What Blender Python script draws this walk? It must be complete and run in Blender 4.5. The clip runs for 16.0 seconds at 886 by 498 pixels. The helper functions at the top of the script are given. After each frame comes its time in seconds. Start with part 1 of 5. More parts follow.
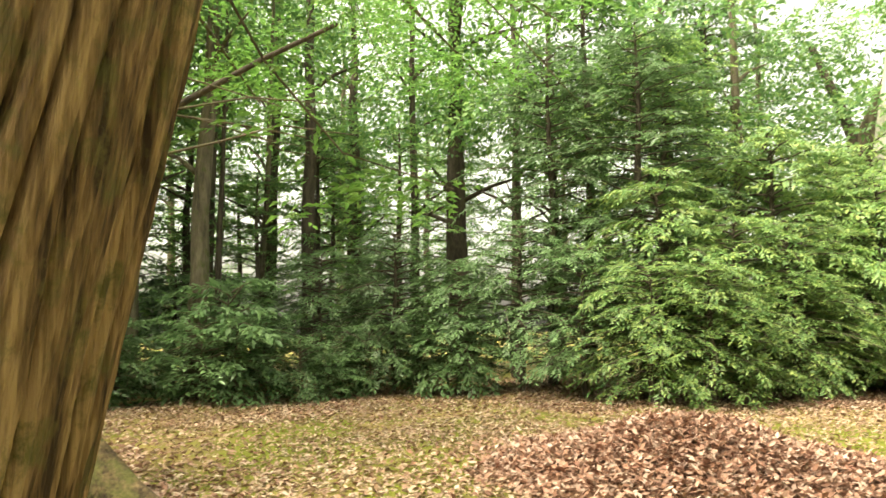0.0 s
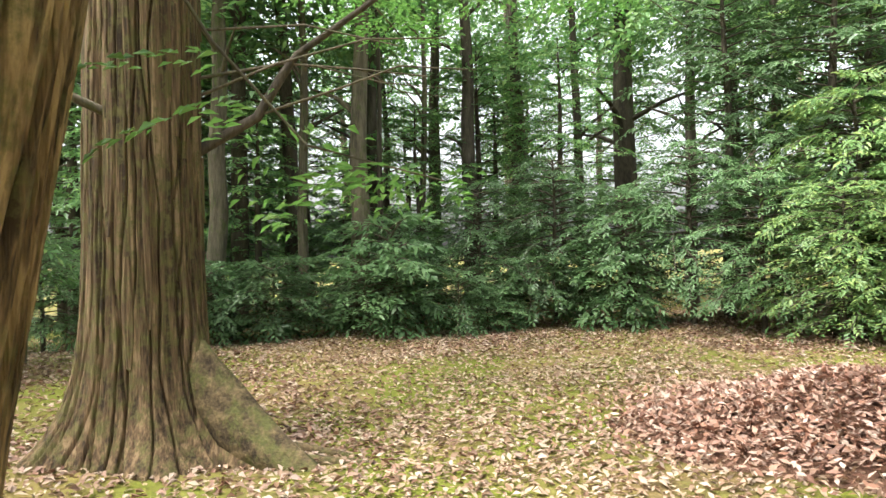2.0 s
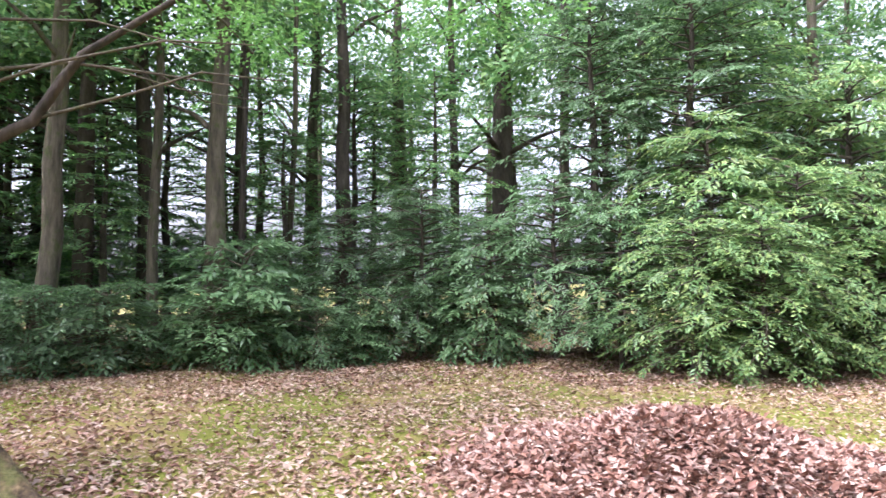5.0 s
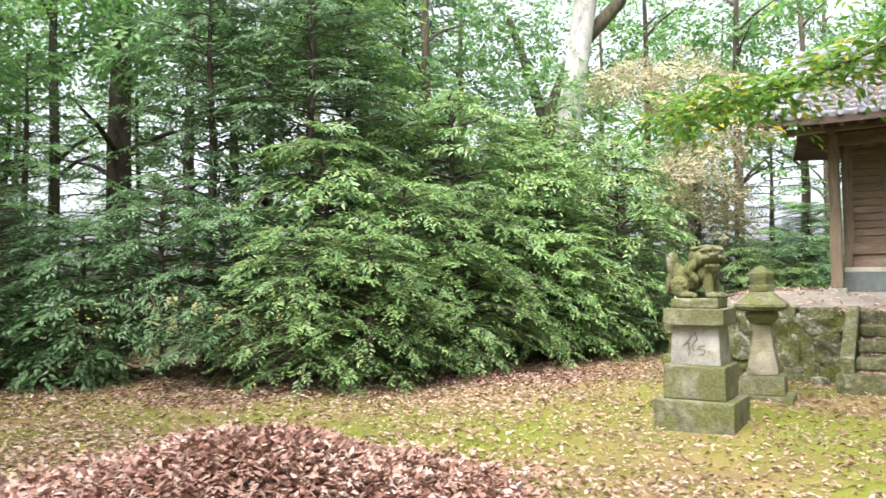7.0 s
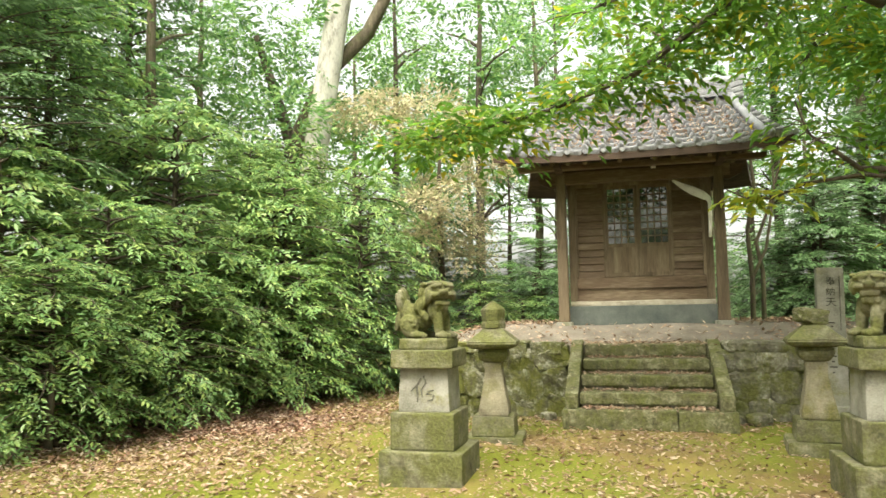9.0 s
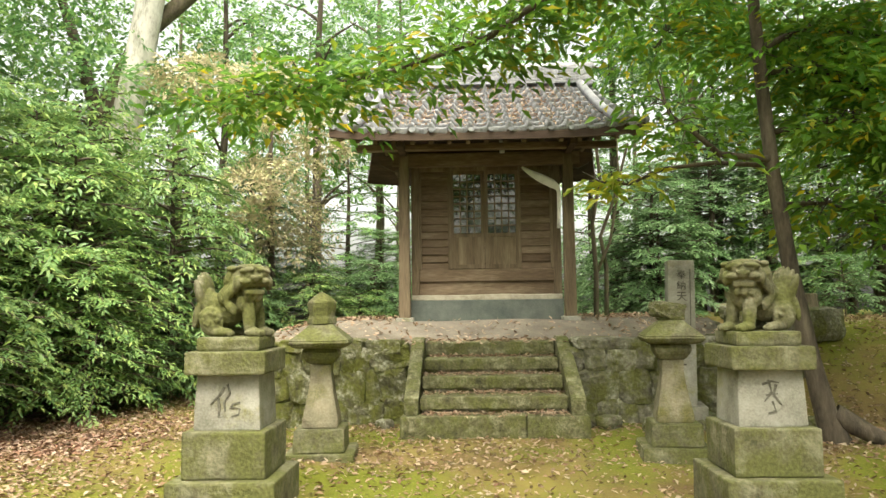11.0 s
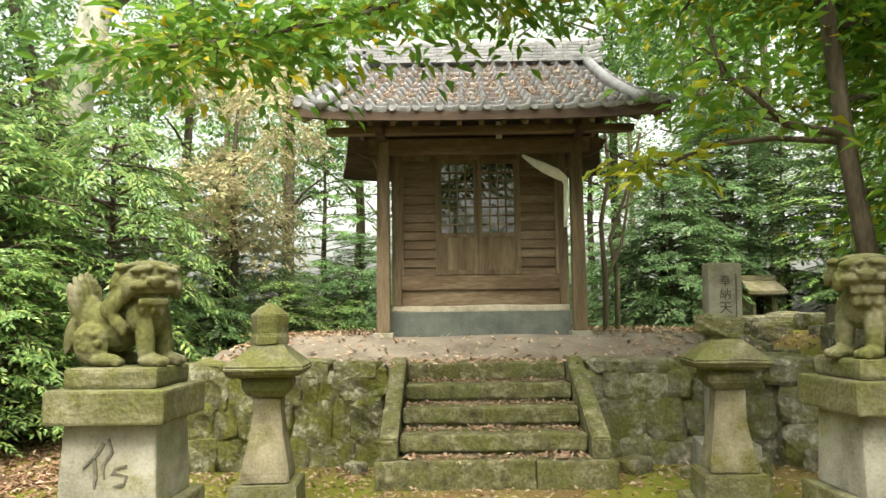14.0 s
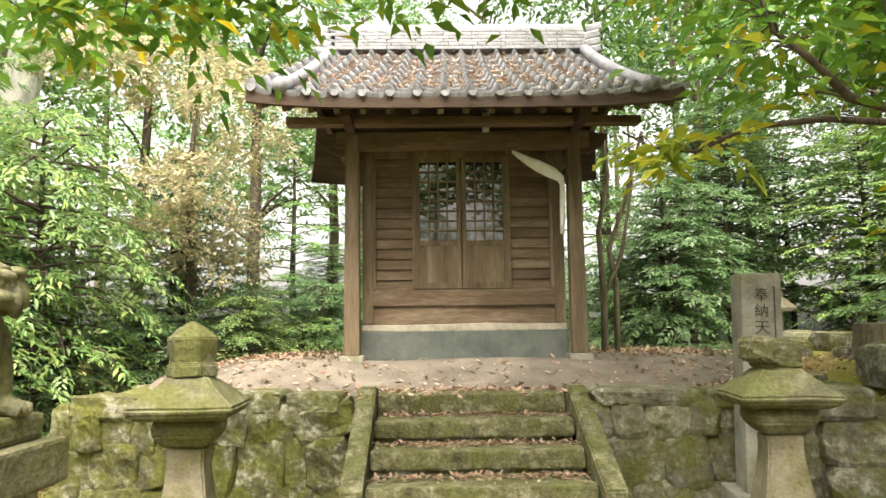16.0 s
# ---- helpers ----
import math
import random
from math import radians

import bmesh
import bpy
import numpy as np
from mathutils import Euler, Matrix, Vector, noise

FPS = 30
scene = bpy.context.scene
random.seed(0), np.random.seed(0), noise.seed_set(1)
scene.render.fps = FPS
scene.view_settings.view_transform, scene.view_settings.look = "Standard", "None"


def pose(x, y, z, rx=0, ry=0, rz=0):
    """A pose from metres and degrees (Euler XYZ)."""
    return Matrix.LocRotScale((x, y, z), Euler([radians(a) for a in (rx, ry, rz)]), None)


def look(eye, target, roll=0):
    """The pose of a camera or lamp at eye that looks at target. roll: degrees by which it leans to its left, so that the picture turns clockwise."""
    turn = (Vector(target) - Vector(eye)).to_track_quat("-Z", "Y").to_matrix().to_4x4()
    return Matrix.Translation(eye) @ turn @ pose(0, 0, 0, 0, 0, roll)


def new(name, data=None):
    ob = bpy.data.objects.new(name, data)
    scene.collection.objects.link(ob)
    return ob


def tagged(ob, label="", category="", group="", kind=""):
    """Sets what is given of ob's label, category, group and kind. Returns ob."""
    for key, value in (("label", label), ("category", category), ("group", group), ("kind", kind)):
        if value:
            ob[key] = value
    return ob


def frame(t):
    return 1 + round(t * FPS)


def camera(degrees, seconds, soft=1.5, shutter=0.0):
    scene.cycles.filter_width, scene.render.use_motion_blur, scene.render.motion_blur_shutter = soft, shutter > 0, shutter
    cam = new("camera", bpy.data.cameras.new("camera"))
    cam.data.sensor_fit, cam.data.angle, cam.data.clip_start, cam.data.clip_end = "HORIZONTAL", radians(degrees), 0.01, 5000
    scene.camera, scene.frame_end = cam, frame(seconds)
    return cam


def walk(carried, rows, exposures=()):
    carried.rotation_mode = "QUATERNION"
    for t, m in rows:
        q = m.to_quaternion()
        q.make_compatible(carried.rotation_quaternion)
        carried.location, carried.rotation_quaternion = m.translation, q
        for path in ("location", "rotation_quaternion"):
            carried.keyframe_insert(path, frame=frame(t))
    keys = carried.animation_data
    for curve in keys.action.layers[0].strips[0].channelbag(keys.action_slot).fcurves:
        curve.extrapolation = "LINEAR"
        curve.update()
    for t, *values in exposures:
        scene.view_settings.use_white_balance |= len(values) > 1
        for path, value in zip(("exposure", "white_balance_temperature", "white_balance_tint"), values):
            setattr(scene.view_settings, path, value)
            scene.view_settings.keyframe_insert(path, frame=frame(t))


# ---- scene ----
cam = camera(63.2, 16.0, 1.5, 0.2)
PATH = [
    (0.0, pose(-0.040, -13.820, 1.104, 96.01, 0.21, 53.71)),
    (0.5, pose(-0.122, -13.717, 1.117, 92.78, 0.58, 59.25)),
    (1.0, pose(-0.184, -13.621, 1.184, 90.68, 0.90, 63.26)),
    (1.5, pose(-0.162, -13.518, 1.218, 89.97, 1.15, 66.17)),
    (2.0, pose(-0.112, -13.357, 1.283, 89.90, 1.36, 68.00)),
    (2.5, pose(-0.128, -13.248, 1.327, 89.91, 1.34, 69.20)),
    (3.0, pose(-0.189, -13.106, 1.355, 89.85, 1.34, 69.33)),
    (3.2, pose(-0.193, -13.053, 1.381, 89.82, 1.42, 69.28)),
    (5.3, pose(-0.219, -12.570, 1.260, 92.72, 0.20, 56.37)),
    (5.5, pose(-0.215, -12.528, 1.265, 92.84, 0.40, 53.26)),
    (6.0, pose(-0.153, -12.373, 1.242, 92.81, 0.50, 45.51)),
    (6.5, pose(-0.130, -12.124, 1.246, 92.89, 0.70, 38.74)),
    (7.0, pose(-0.144, -11.902, 1.257, 92.89, 0.50, 33.44)),
    (7.5, pose(-0.215, -11.669, 1.279, 92.98, 0.60, 27.55)),
    (8.0, pose(-0.196, -11.463, 1.282, 93.35, 0.90, 21.91)),
    (8.5, pose(-0.164, -11.169, 1.314, 94.39, 1.00, 18.21)),
    (9.0, pose(-0.171, -10.977, 1.335, 95.05, 0.90, 14.53)),
    (9.5, pose(-0.215, -10.662, 1.313, 94.87, 0.70, 9.53)),
    (10.0, pose(-0.266, -10.375, 1.292, 94.65, 0.80, 4.86)),
    (12.5, pose(-0.293, -9.057, 1.322, 94.73, 0.70, 1.01)),
    (13.0, pose(-0.298, -8.794, 1.332, 95.28, 0.80, 1.01)),
    (13.5, pose(-0.327, -8.550, 1.328, 95.48, 0.70, 1.09)),
    (14.0, pose(-0.340, -8.303, 1.322, 95.51, 0.70, 0.75)),
    (14.5, pose(-0.310, -8.053, 1.321, 95.45, 0.80, -0.06)),
    (15.0, pose(-0.272, -7.774, 1.337, 95.54, 0.70, -0.60)),
    (15.5, pose(-0.303, -7.472, 1.343, 95.77, 0.70, -0.72)),
    (16.0, pose(-0.331, -7.177, 1.360, 96.81, 0.70, -0.81)),
]
walk(cam, PATH, exposures=[(0.0, 2.1, 8200, 2), (1.5, 2.15, 7200, 4), (2.5, 2.03, 5950, 14), (5.5, 2.2, 5600, 27), (7.0, 1.91, 6100, 15), (9.0, 1.72, 7250, 2), (12.5, 1.63, 7400, 2), (14.5, 1.68, 7350, 5), (16.0, 1.96, 7300, 10)])

# ---- light ----
world = bpy.data.worlds.new("overcast")
scene.world = world
world.use_nodes = True
wn = world.node_tree.nodes
wl = world.node_tree.links
sky = wn.new("ShaderNodeTexSky")
sky.sky_type = "NISHITA"
sky.sun_disc = False
sky.sun_elevation = radians(58)
sky.sun_rotation = radians(200)
sky.air_density, sky.dust_density, sky.ozone_density = 1.0, 6.0, 1.0
hs = wn.new("ShaderNodeHueSaturation")
hs.inputs["Saturation"].default_value = 0.25
wl.new(sky.outputs[0], hs.inputs["Color"])
wl.new(hs.outputs[0], wn["Background"].inputs[0])
wn["Background"].inputs[1].default_value = 0.15
sun = new("sun", bpy.data.lights.new("sun", "SUN"))
sun.data.energy, sun.data.angle, sun.data.color = 1.5, radians(20), (1.0, 0.96, 0.88)
sun.matrix_world = look((6, -16, 30), (0, 0, 0))

# ---- materials ----


def material(name, colours, scale=6.0, rough=0.8, bump=0.3, fine=40.0, stretch=(1, 1, 1), metal=0.0, moss=None, moss_amount=0.0, island=0.0, spec=0.3, span=(0.48, 0.88), fixed=False):
    """Colours blended by two scales of noise; moss settles in broad stains."""
    m = bpy.data.materials.new(name)
    m.use_nodes = True
    n, l = m.node_tree.nodes, m.node_tree.links
    b = n["Principled BSDF"]
    b.inputs["Roughness"].default_value = rough
    b.inputs["Metallic"].default_value = metal
    b.inputs["Specular IOR Level"].default_value = spec
    co = n.new("ShaderNodeTexCoord")
    mp = n.new("ShaderNodeMapping")
    mp.inputs["Scale"].default_value = stretch
    oi = n.new("ShaderNodeObjectInfo")
    sh = n.new("ShaderNodeVectorMath")
    sh.operation = "MULTIPLY_ADD"
    cx = n.new("ShaderNodeCombineXYZ")
    l.new(oi.outputs["Random"], cx.inputs[0])
    l.new(oi.outputs["Random"], cx.inputs[1])
    sh.inputs[1].default_value = (17, 9, 5)
    l.new(cx.outputs[0], sh.inputs[0])
    if fixed:
        ps = n.new("ShaderNodeNewGeometry")
        l.new(ps.outputs["Position"], sh.inputs[2])
    else:
        l.new(co.outputs["Object"], sh.inputs[2])
    l.new(sh.outputs[0], mp.inputs["Vector"])
    n1 = n.new("ShaderNodeTexNoise")
    n1.inputs["Scale"].default_value = scale
    n1.inputs["Detail"].default_value = 8
    n1.inputs["Roughness"].default_value = 0.65
    l.new(mp.outputs[0], n1.inputs["Vector"])
    n2 = n.new("ShaderNodeTexNoise")
    n2.inputs["Scale"].default_value = fine
    n2.inputs["Detail"].default_value = 4
    l.new(mp.outputs[0], n2.inputs["Vector"])
    ad = n.new("ShaderNodeMath")
    ad.operation = "MULTIPLY_ADD"
    ad.inputs[1].default_value = 0.35
    l.new(n2.outputs["Fac"], ad.inputs[0])
    l.new(n1.outputs["Fac"], ad.inputs[2])
    rp = n.new("ShaderNodeValToRGB")
    e = rp.color_ramp.elements
    while len(e) < len(colours):
        e.new(0.5)
    for i, c in enumerate(colours):
        e[i].position = span[0] + (span[1] - span[0]) * i / max(1, len(colours) - 1)
        e[i].color = (*c, 1)
    l.new(ad.outputs[0], rp.inputs[0])
    col = rp.outputs[0]
    if island:
        g = n.new("ShaderNodeNewGeometry")
        hv = n.new("ShaderNodeHueSaturation")
        mr = n.new("ShaderNodeMapRange")
        mr.inputs[3].default_value, mr.inputs[4].default_value = 1 - island, 1 + island
        l.new(g.outputs["Random Per Island"], mr.inputs[0])
        l.new(mr.outputs[0], hv.inputs["Value"])
        l.new(col, hv.inputs["Color"])
        col = hv.outputs[0]
    if moss:
        n3 = n.new("ShaderNodeTexNoise")
        n3.inputs["Scale"].default_value = scale * 0.6
        n3.inputs["Detail"].default_value = 6
        n3.inputs["Roughness"].default_value = 0.7
        mv = n.new("ShaderNodeVectorMath")
        mv.inputs[1].default_value = (31, 7, 13)
        l.new(sh.outputs[0], mv.inputs[0])
        l.new(mv.outputs[0], n3.inputs["Vector"])
        r3 = n.new("ShaderNodeMapRange")
        r3.inputs[1].default_value = 0.62 - 0.35 * moss_amount
        r3.inputs[2].default_value = 0.75 - 0.3 * moss_amount
        l.new(n3.outputs["Fac"], r3.inputs[0])
        mx = n.new("ShaderNodeMix")
        mx.data_type = "RGBA"
        l.new(r3.outputs[0], mx.inputs[0])
        l.new(col, mx.inputs[6])
        m2 = n.new("ShaderNodeValToRGB")
        m2.color_ramp.elements[0].position, m2.color_ramp.elements[1].position = 0.35, 0.7
        m2.color_ramp.elements[0].color = (*[v * 0.6 for v in moss], 1)
        m2.color_ramp.elements[1].color = (*moss, 1)
        l.new(n2.outputs["Fac"], m2.inputs[0])
        l.new(m2.outputs[0], mx.inputs[7])
        col = mx.outputs[2]
    l.new(col, b.inputs["Base Color"])
    bp = n.new("ShaderNodeBump")
    bp.inputs["Strength"].default_value = bump
    bp.inputs["Distance"].default_value = 0.03
    l.new(ad.outputs[0], bp.inputs["Height"])
    l.new(bp.outputs[0], b.inputs["Normal"])
    return m


def leaf_material(name, colours, through_light=0.3, rough=0.45):
    """Leaves: colour varies from leaf to leaf; light shines through."""
    m = bpy.data.materials.new(name)
    m.use_nodes = True
    n, l = m.node_tree.nodes, m.node_tree.links
    b = n["Principled BSDF"]
    b.inputs["Roughness"].default_value = rough
    b.inputs["Specular IOR Level"].default_value = 0.5
    g = n.new("ShaderNodeNewGeometry")
    oi = n.new("ShaderNodeObjectInfo")
    rp = n.new("ShaderNodeValToRGB")
    e = rp.color_ramp.elements
    while len(e) < len(colours):
        e.new(0.5)
    for i, c in enumerate(colours):
        e[i].position = i / max(1, len(colours) - 1)
        e[i].color = (*c, 1)
    l.new(g.outputs["Random Per Island"], rp.inputs[0])
    hv = n.new("ShaderNodeHueSaturation")
    mr = n.new("ShaderNodeMapRange")
    mr.inputs[3].default_value, mr.inputs[4].default_value = 0.7, 1.25
    l.new(oi.outputs["Random"], mr.inputs[0])
    l.new(mr.outputs[0], hv.inputs["Value"])
    l.new(rp.outputs[0], hv.inputs["Color"])
    l.new(hv.outputs[0], b.inputs["Base Color"])
    tr = n.new("ShaderNodeBsdfTranslucent")
    l.new(hv.outputs[0], tr.inputs["Color"])
    mx = n.new("ShaderNodeMixShader")
    mx.inputs[0].default_value = through_light
    l.new(b.outputs[0], mx.inputs[1])
    l.new(tr.outputs[0], mx.inputs[2])
    l.new(mx.outputs[0], n["Material Output"].inputs["Surface"])
    return m


M_GROUND = material("moss_and_soil", [(0.10, 0.065, 0.03), (0.17, 0.12, 0.045), (0.20, 0.17, 0.04)], 1.2, 0.95, 0.8, 60, moss=(0.165, 0.18, 0.02), moss_amount=0.58)
M_DIRT = material("packed_earth", [(0.105, 0.088, 0.07), (0.18, 0.155, 0.128), (0.25, 0.22, 0.185)], 2.5, 0.95, 0.4, 50)
M_LITTER = leaf_material("dry_leaves", [(0.24, 0.13, 0.075), (0.36, 0.24, 0.155), (0.46, 0.34, 0.24), (0.19, 0.095, 0.055), (0.56, 0.46, 0.36), (0.32, 0.18, 0.115)], 0.15, 0.65)
M_PILE = leaf_material("raked_leaves", [(0.15, 0.07, 0.045), (0.28, 0.14, 0.09), (0.38, 0.24, 0.18), (0.12, 0.05, 0.03), (0.52, 0.40, 0.33), (0.24, 0.11, 0.075)], 0.12, 0.7)
M_PILE_BASE = material("matted_leaves", [(0.06, 0.028, 0.018), (0.13, 0.065, 0.04), (0.2, 0.11, 0.075)], 14, 0.9, 1.0, 60)
M_CEDAR = material("cedar_bark", [(0.03, 0.019, 0.011), (0.115, 0.072, 0.038), (0.25, 0.17, 0.095)], 19, 0.9, 0.9, 80, stretch=(1, 1, 0.06), span=(0.54, 0.84), moss=(0.14, 0.125, 0.045), moss_amount=0.45)
M_CEDAR_ORANGE = material("orange_cedar_bark", [(0.045, 0.026, 0.012), (0.20, 0.122, 0.055), (0.40, 0.265, 0.13)], 19, 0.9, 1.0, 110, stretch=(1, 1, 0.06), span=(0.56, 0.80), moss=(0.17, 0.145, 0.05), moss_amount=0.3)
M_ROOT = material("mossy_root_bark", [(0.03, 0.02, 0.012), (0.10, 0.07, 0.036), (0.21, 0.15, 0.08)], 11, 0.9, 1.0, 50, moss=(0.115, 0.115, 0.035), moss_amount=0.42, span=(0.52, 0.86))
M_BARK = material("grey_bark", [(0.05, 0.042, 0.03), (0.12, 0.10, 0.07), (0.19, 0.16, 0.11)], 8, 0.9, 0.7, 50, stretch=(1, 1, 0.2), moss=(0.10, 0.12, 0.04), moss_amount=0.3)
M_BARK_DARK = material("dark_bark", [(0.035, 0.029, 0.021), (0.08, 0.064, 0.048), (0.13, 0.108, 0.08)], 8, 0.9, 0.7, 50, stretch=(1, 1, 0.25))
M_BARK_PALE = material("pale_bark", [(0.22, 0.21, 0.18), (0.5, 0.48, 0.43), (0.62, 0.60, 0.55)], 5, 0.85, 0.4, 30, stretch=(1, 1, 0.4))
M_STONE = material("mossy_stone", [(0.06, 0.056, 0.035), (0.145, 0.138, 0.085), (0.26, 0.245, 0.17)], 6, 0.9, 0.7, 45, moss=(0.135, 0.14, 0.048), moss_amount=0.6)
M_GRANITE = material("pale_granite", [(0.15, 0.145, 0.115), (0.26, 0.25, 0.215), (0.35, 0.34, 0.30)], 4, 0.85, 0.3, 70, moss=(0.26, 0.25, 0.12), moss_amount=0.25)
M_TAN = material("tan_stone", [(0.12, 0.105, 0.07), (0.20, 0.18, 0.125), (0.28, 0.25, 0.18)], 5, 0.9, 0.4, 60, moss=(0.17, 0.16, 0.06), moss_amount=0.35)
M_WALLSTONE = material("wall_stone", [(0.075, 0.07, 0.05), (0.17, 0.16, 0.12), (0.42, 0.41, 0.35)], 6, 0.9, 1.0, 30, moss=(0.135, 0.14, 0.04), moss_amount=0.58, span=(0.50, 0.88), fixed=True)
M_RUBBLE = material("mossy_rubble", [(0.06, 0.055, 0.035), (0.15, 0.145, 0.09), (0.45, 0.44, 0.37)], 8, 0.9, 1.0, 30, moss=(0.145, 0.15, 0.035), moss_amount=0.62, span=(0.52, 0.86), fixed=True)
M_STEP = material("step_stone", [(0.05, 0.048, 0.025), (0.135, 0.13, 0.07), (0.30, 0.285, 0.19)], 9, 0.9, 1.0, 40, moss=(0.14, 0.148, 0.048), moss_amount=0.5, span=(0.5, 0.86))
M_WOOD = material("weathered_wood", [(0.078, 0.056, 0.036), (0.152, 0.113, 0.074), (0.24, 0.188, 0.128)], 5, 0.8, 0.35, 60, stretch=(1, 1, 0.12))
M_BOARD = material("weathered_boards", [(0.072, 0.047, 0.03), (0.14, 0.098, 0.064), (0.26, 0.198, 0.142)], 4, 0.8, 0.35, 60, stretch=(0.15, 1, 1))
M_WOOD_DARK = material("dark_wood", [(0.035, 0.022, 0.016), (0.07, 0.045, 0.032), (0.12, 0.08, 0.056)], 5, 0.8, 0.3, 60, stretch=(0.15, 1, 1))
M_CONCRETE = material("blue_grey_concrete", [(0.07, 0.085, 0.08), (0.115, 0.13, 0.12), (0.17, 0.18, 0.165)], 3, 0.9, 0.2, 60)
M_RENDER = material("pale_mortar", [(0.25, 0.22, 0.17), (0.40, 0.36, 0.29), (0.5, 0.46, 0.38)], 6, 0.95, 0.3, 60)
M_TILE = material("grey_roof_tile", [(0.135, 0.138, 0.155), (0.245, 0.248, 0.27), (0.37, 0.372, 0.395)], 5, 0.34, 0.15, 40, spec=0.5)
M_CLOTH = material("white_cloth", [(0.55, 0.53, 0.5), (0.72, 0.70, 0.67), (0.8, 0.78, 0.75)], 8, 0.7, 0.1, 40)
M_STROKE = material("dark_strokes", [(0.045, 0.042, 0.035), (0.07, 0.066, 0.055), (0.10, 0.09, 0.075)], 20, 0.9, 0.1)
# Grey that carries the shade of the recessed pedestal strokes.
M_CARVE = material("recess_shade", [(0.07, 0.066, 0.052), (0.11, 0.105, 0.085), (0.15, 0.14, 0.115)], 20, 0.9, 0.2)
M_INNER_SHADE = material("interior_shade", [(0.012, 0.01, 0.009), (0.02, 0.017, 0.014), (0.03, 0.025, 0.02)], 4, 0.9, 0.1)
L_BUSH = leaf_material("bush_leaves", [(0.12, 0.235, 0.08), (0.17, 0.30, 0.10), (0.23, 0.37, 0.13), (0.35, 0.45, 0.14), (0.14, 0.27, 0.09)], 0.42, 0.36)
L_DEEP = leaf_material("evergreen_leaves", [(0.085, 0.16, 0.065), (0.125, 0.22, 0.09), (0.18, 0.29, 0.13), (0.10, 0.185, 0.08)], 0.45, 0.32)
L_TREE = leaf_material("canopy_leaves", [(0.085, 0.19, 0.065), (0.13, 0.27, 0.085), (0.18, 0.33, 0.11), (0.26, 0.40, 0.12)], 0.5)
L_BROWN = leaf_material("withered_leaves", [(0.40, 0.33, 0.21), (0.48, 0.42, 0.28), (0.36, 0.33, 0.19), (0.28, 0.32, 0.15)], 0.35)
L_NEAR = leaf_material("branch_leaves", [(0.10, 0.24, 0.035), (0.14, 0.31, 0.045), (0.20, 0.38, 0.055), (0.28, 0.43, 0.055), (0.12, 0.27, 0.045), (0.16, 0.33, 0.05), (0.6, 0.47, 0.03)], 0.55)
L_MAPLE = leaf_material("maple_leaves", [(0.09, 0.22, 0.05), (0.13, 0.28, 0.06), (0.17, 0.33, 0.08), (0.11, 0.25, 0.055)], 0.45)
L_YELLOW = leaf_material("yellowing_leaves", [(0.30, 0.42, 0.05), (0.42, 0.48, 0.05), (0.55, 0.50, 0.05), (0.22, 0.38, 0.05)], 0.5)
GLASS = bpy.data.materials.new("window_glass")
GLASS.use_nodes = True
gb = GLASS.node_tree.nodes["Principled BSDF"]
gb.inputs["Base Color"].default_value = (0.015, 0.015, 0.014, 1)
gb.inputs["Roughness"].default_value = 0.03
gb.inputs["Specular IOR Level"].default_value = 0.5
gb.inputs["IOR"].default_value = 1.75

# ---- mesh helpers ----


def part(name, bm, mat, parent=None, label="", smooth=False):
    me = bpy.data.meshes.new(name)
    bm.to_mesh(me)
    bm.free()
    me.materials.append(mat)
    if smooth:
        for p in me.polygons:
            p.use_smooth = True
    ob = new(name, me)
    ob.parent = parent
    if label:
        tagged(ob, label)
    return ob


def raw_mesh(name, verts, faces_flat, sides, mat, smooth=False):
    """A mesh from numpy arrays; all faces have the same number of sides."""
    me = bpy.data.meshes.new(name)
    verts = np.asarray(verts, np.float32)
    faces_flat = np.asarray(faces_flat, np.int32).ravel()
    nf = len(faces_flat) // sides
    me.vertices.add(len(verts))
    me.vertices.foreach_set("co", verts.ravel())
    me.loops.add(len(faces_flat))
    me.loops.foreach_set("vertex_index", faces_flat)
    me.polygons.add(nf)
    me.polygons.foreach_set("loop_start", np.arange(0, nf * sides, sides, dtype=np.int32))
    if smooth:
        me.polygons.foreach_set("use_smooth", np.ones(nf, bool))
    me.update(calc_edges=True)
    me.materials.append(mat)
    return me


def add_box(bm, x0, x1, y0, y1, z0, z1, bevel=0.0, taper=1.0, m=None):
    g = bmesh.ops.create_cube(bm, size=1)["verts"]
    for v in g:
        k = taper if v.co.z > 0 else 1.0
        v.co = Vector(((x0 + x1) / 2 + v.co.x * (x1 - x0) * k, (y0 + y1) / 2 + v.co.y * (y1 - y0) * k, (z0 + z1) / 2 + v.co.z * (z1 - z0)))
    if bevel:
        es = list({e for v in g for e in v.link_edges})
        r = bmesh.ops.bevel(bm, geom=es, offset=bevel, segments=2, affect="EDGES", profile=0.6)
        g = list({v for f in r["faces"] for v in f.verts} | {v for v in g if v.is_valid})
    if m is not None:
        for v in g:
            v.co = m @ v.co
    return g


def box(name, x0, x1, y0, y1, z0, z1, mat, parent=None, bevel=0.008, label="", taper=1.0, rough=0.0, cuts=0):
    bm = bmesh.new()
    add_box(bm, x0, x1, y0, y1, z0, z1, bevel, taper)
    if cuts:
        bmesh.ops.subdivide_edges(bm, edges=[e for e in bm.edges if e.calc_length() > 0.06], cuts=cuts, use_grid_fill=True)
    if rough:
        for v in bm.verts:
            v.co += noise.noise_vector(v.co * 7 + Vector((x0 * 3, y0, z0))) * rough
    return part(name, bm, mat, parent, label)


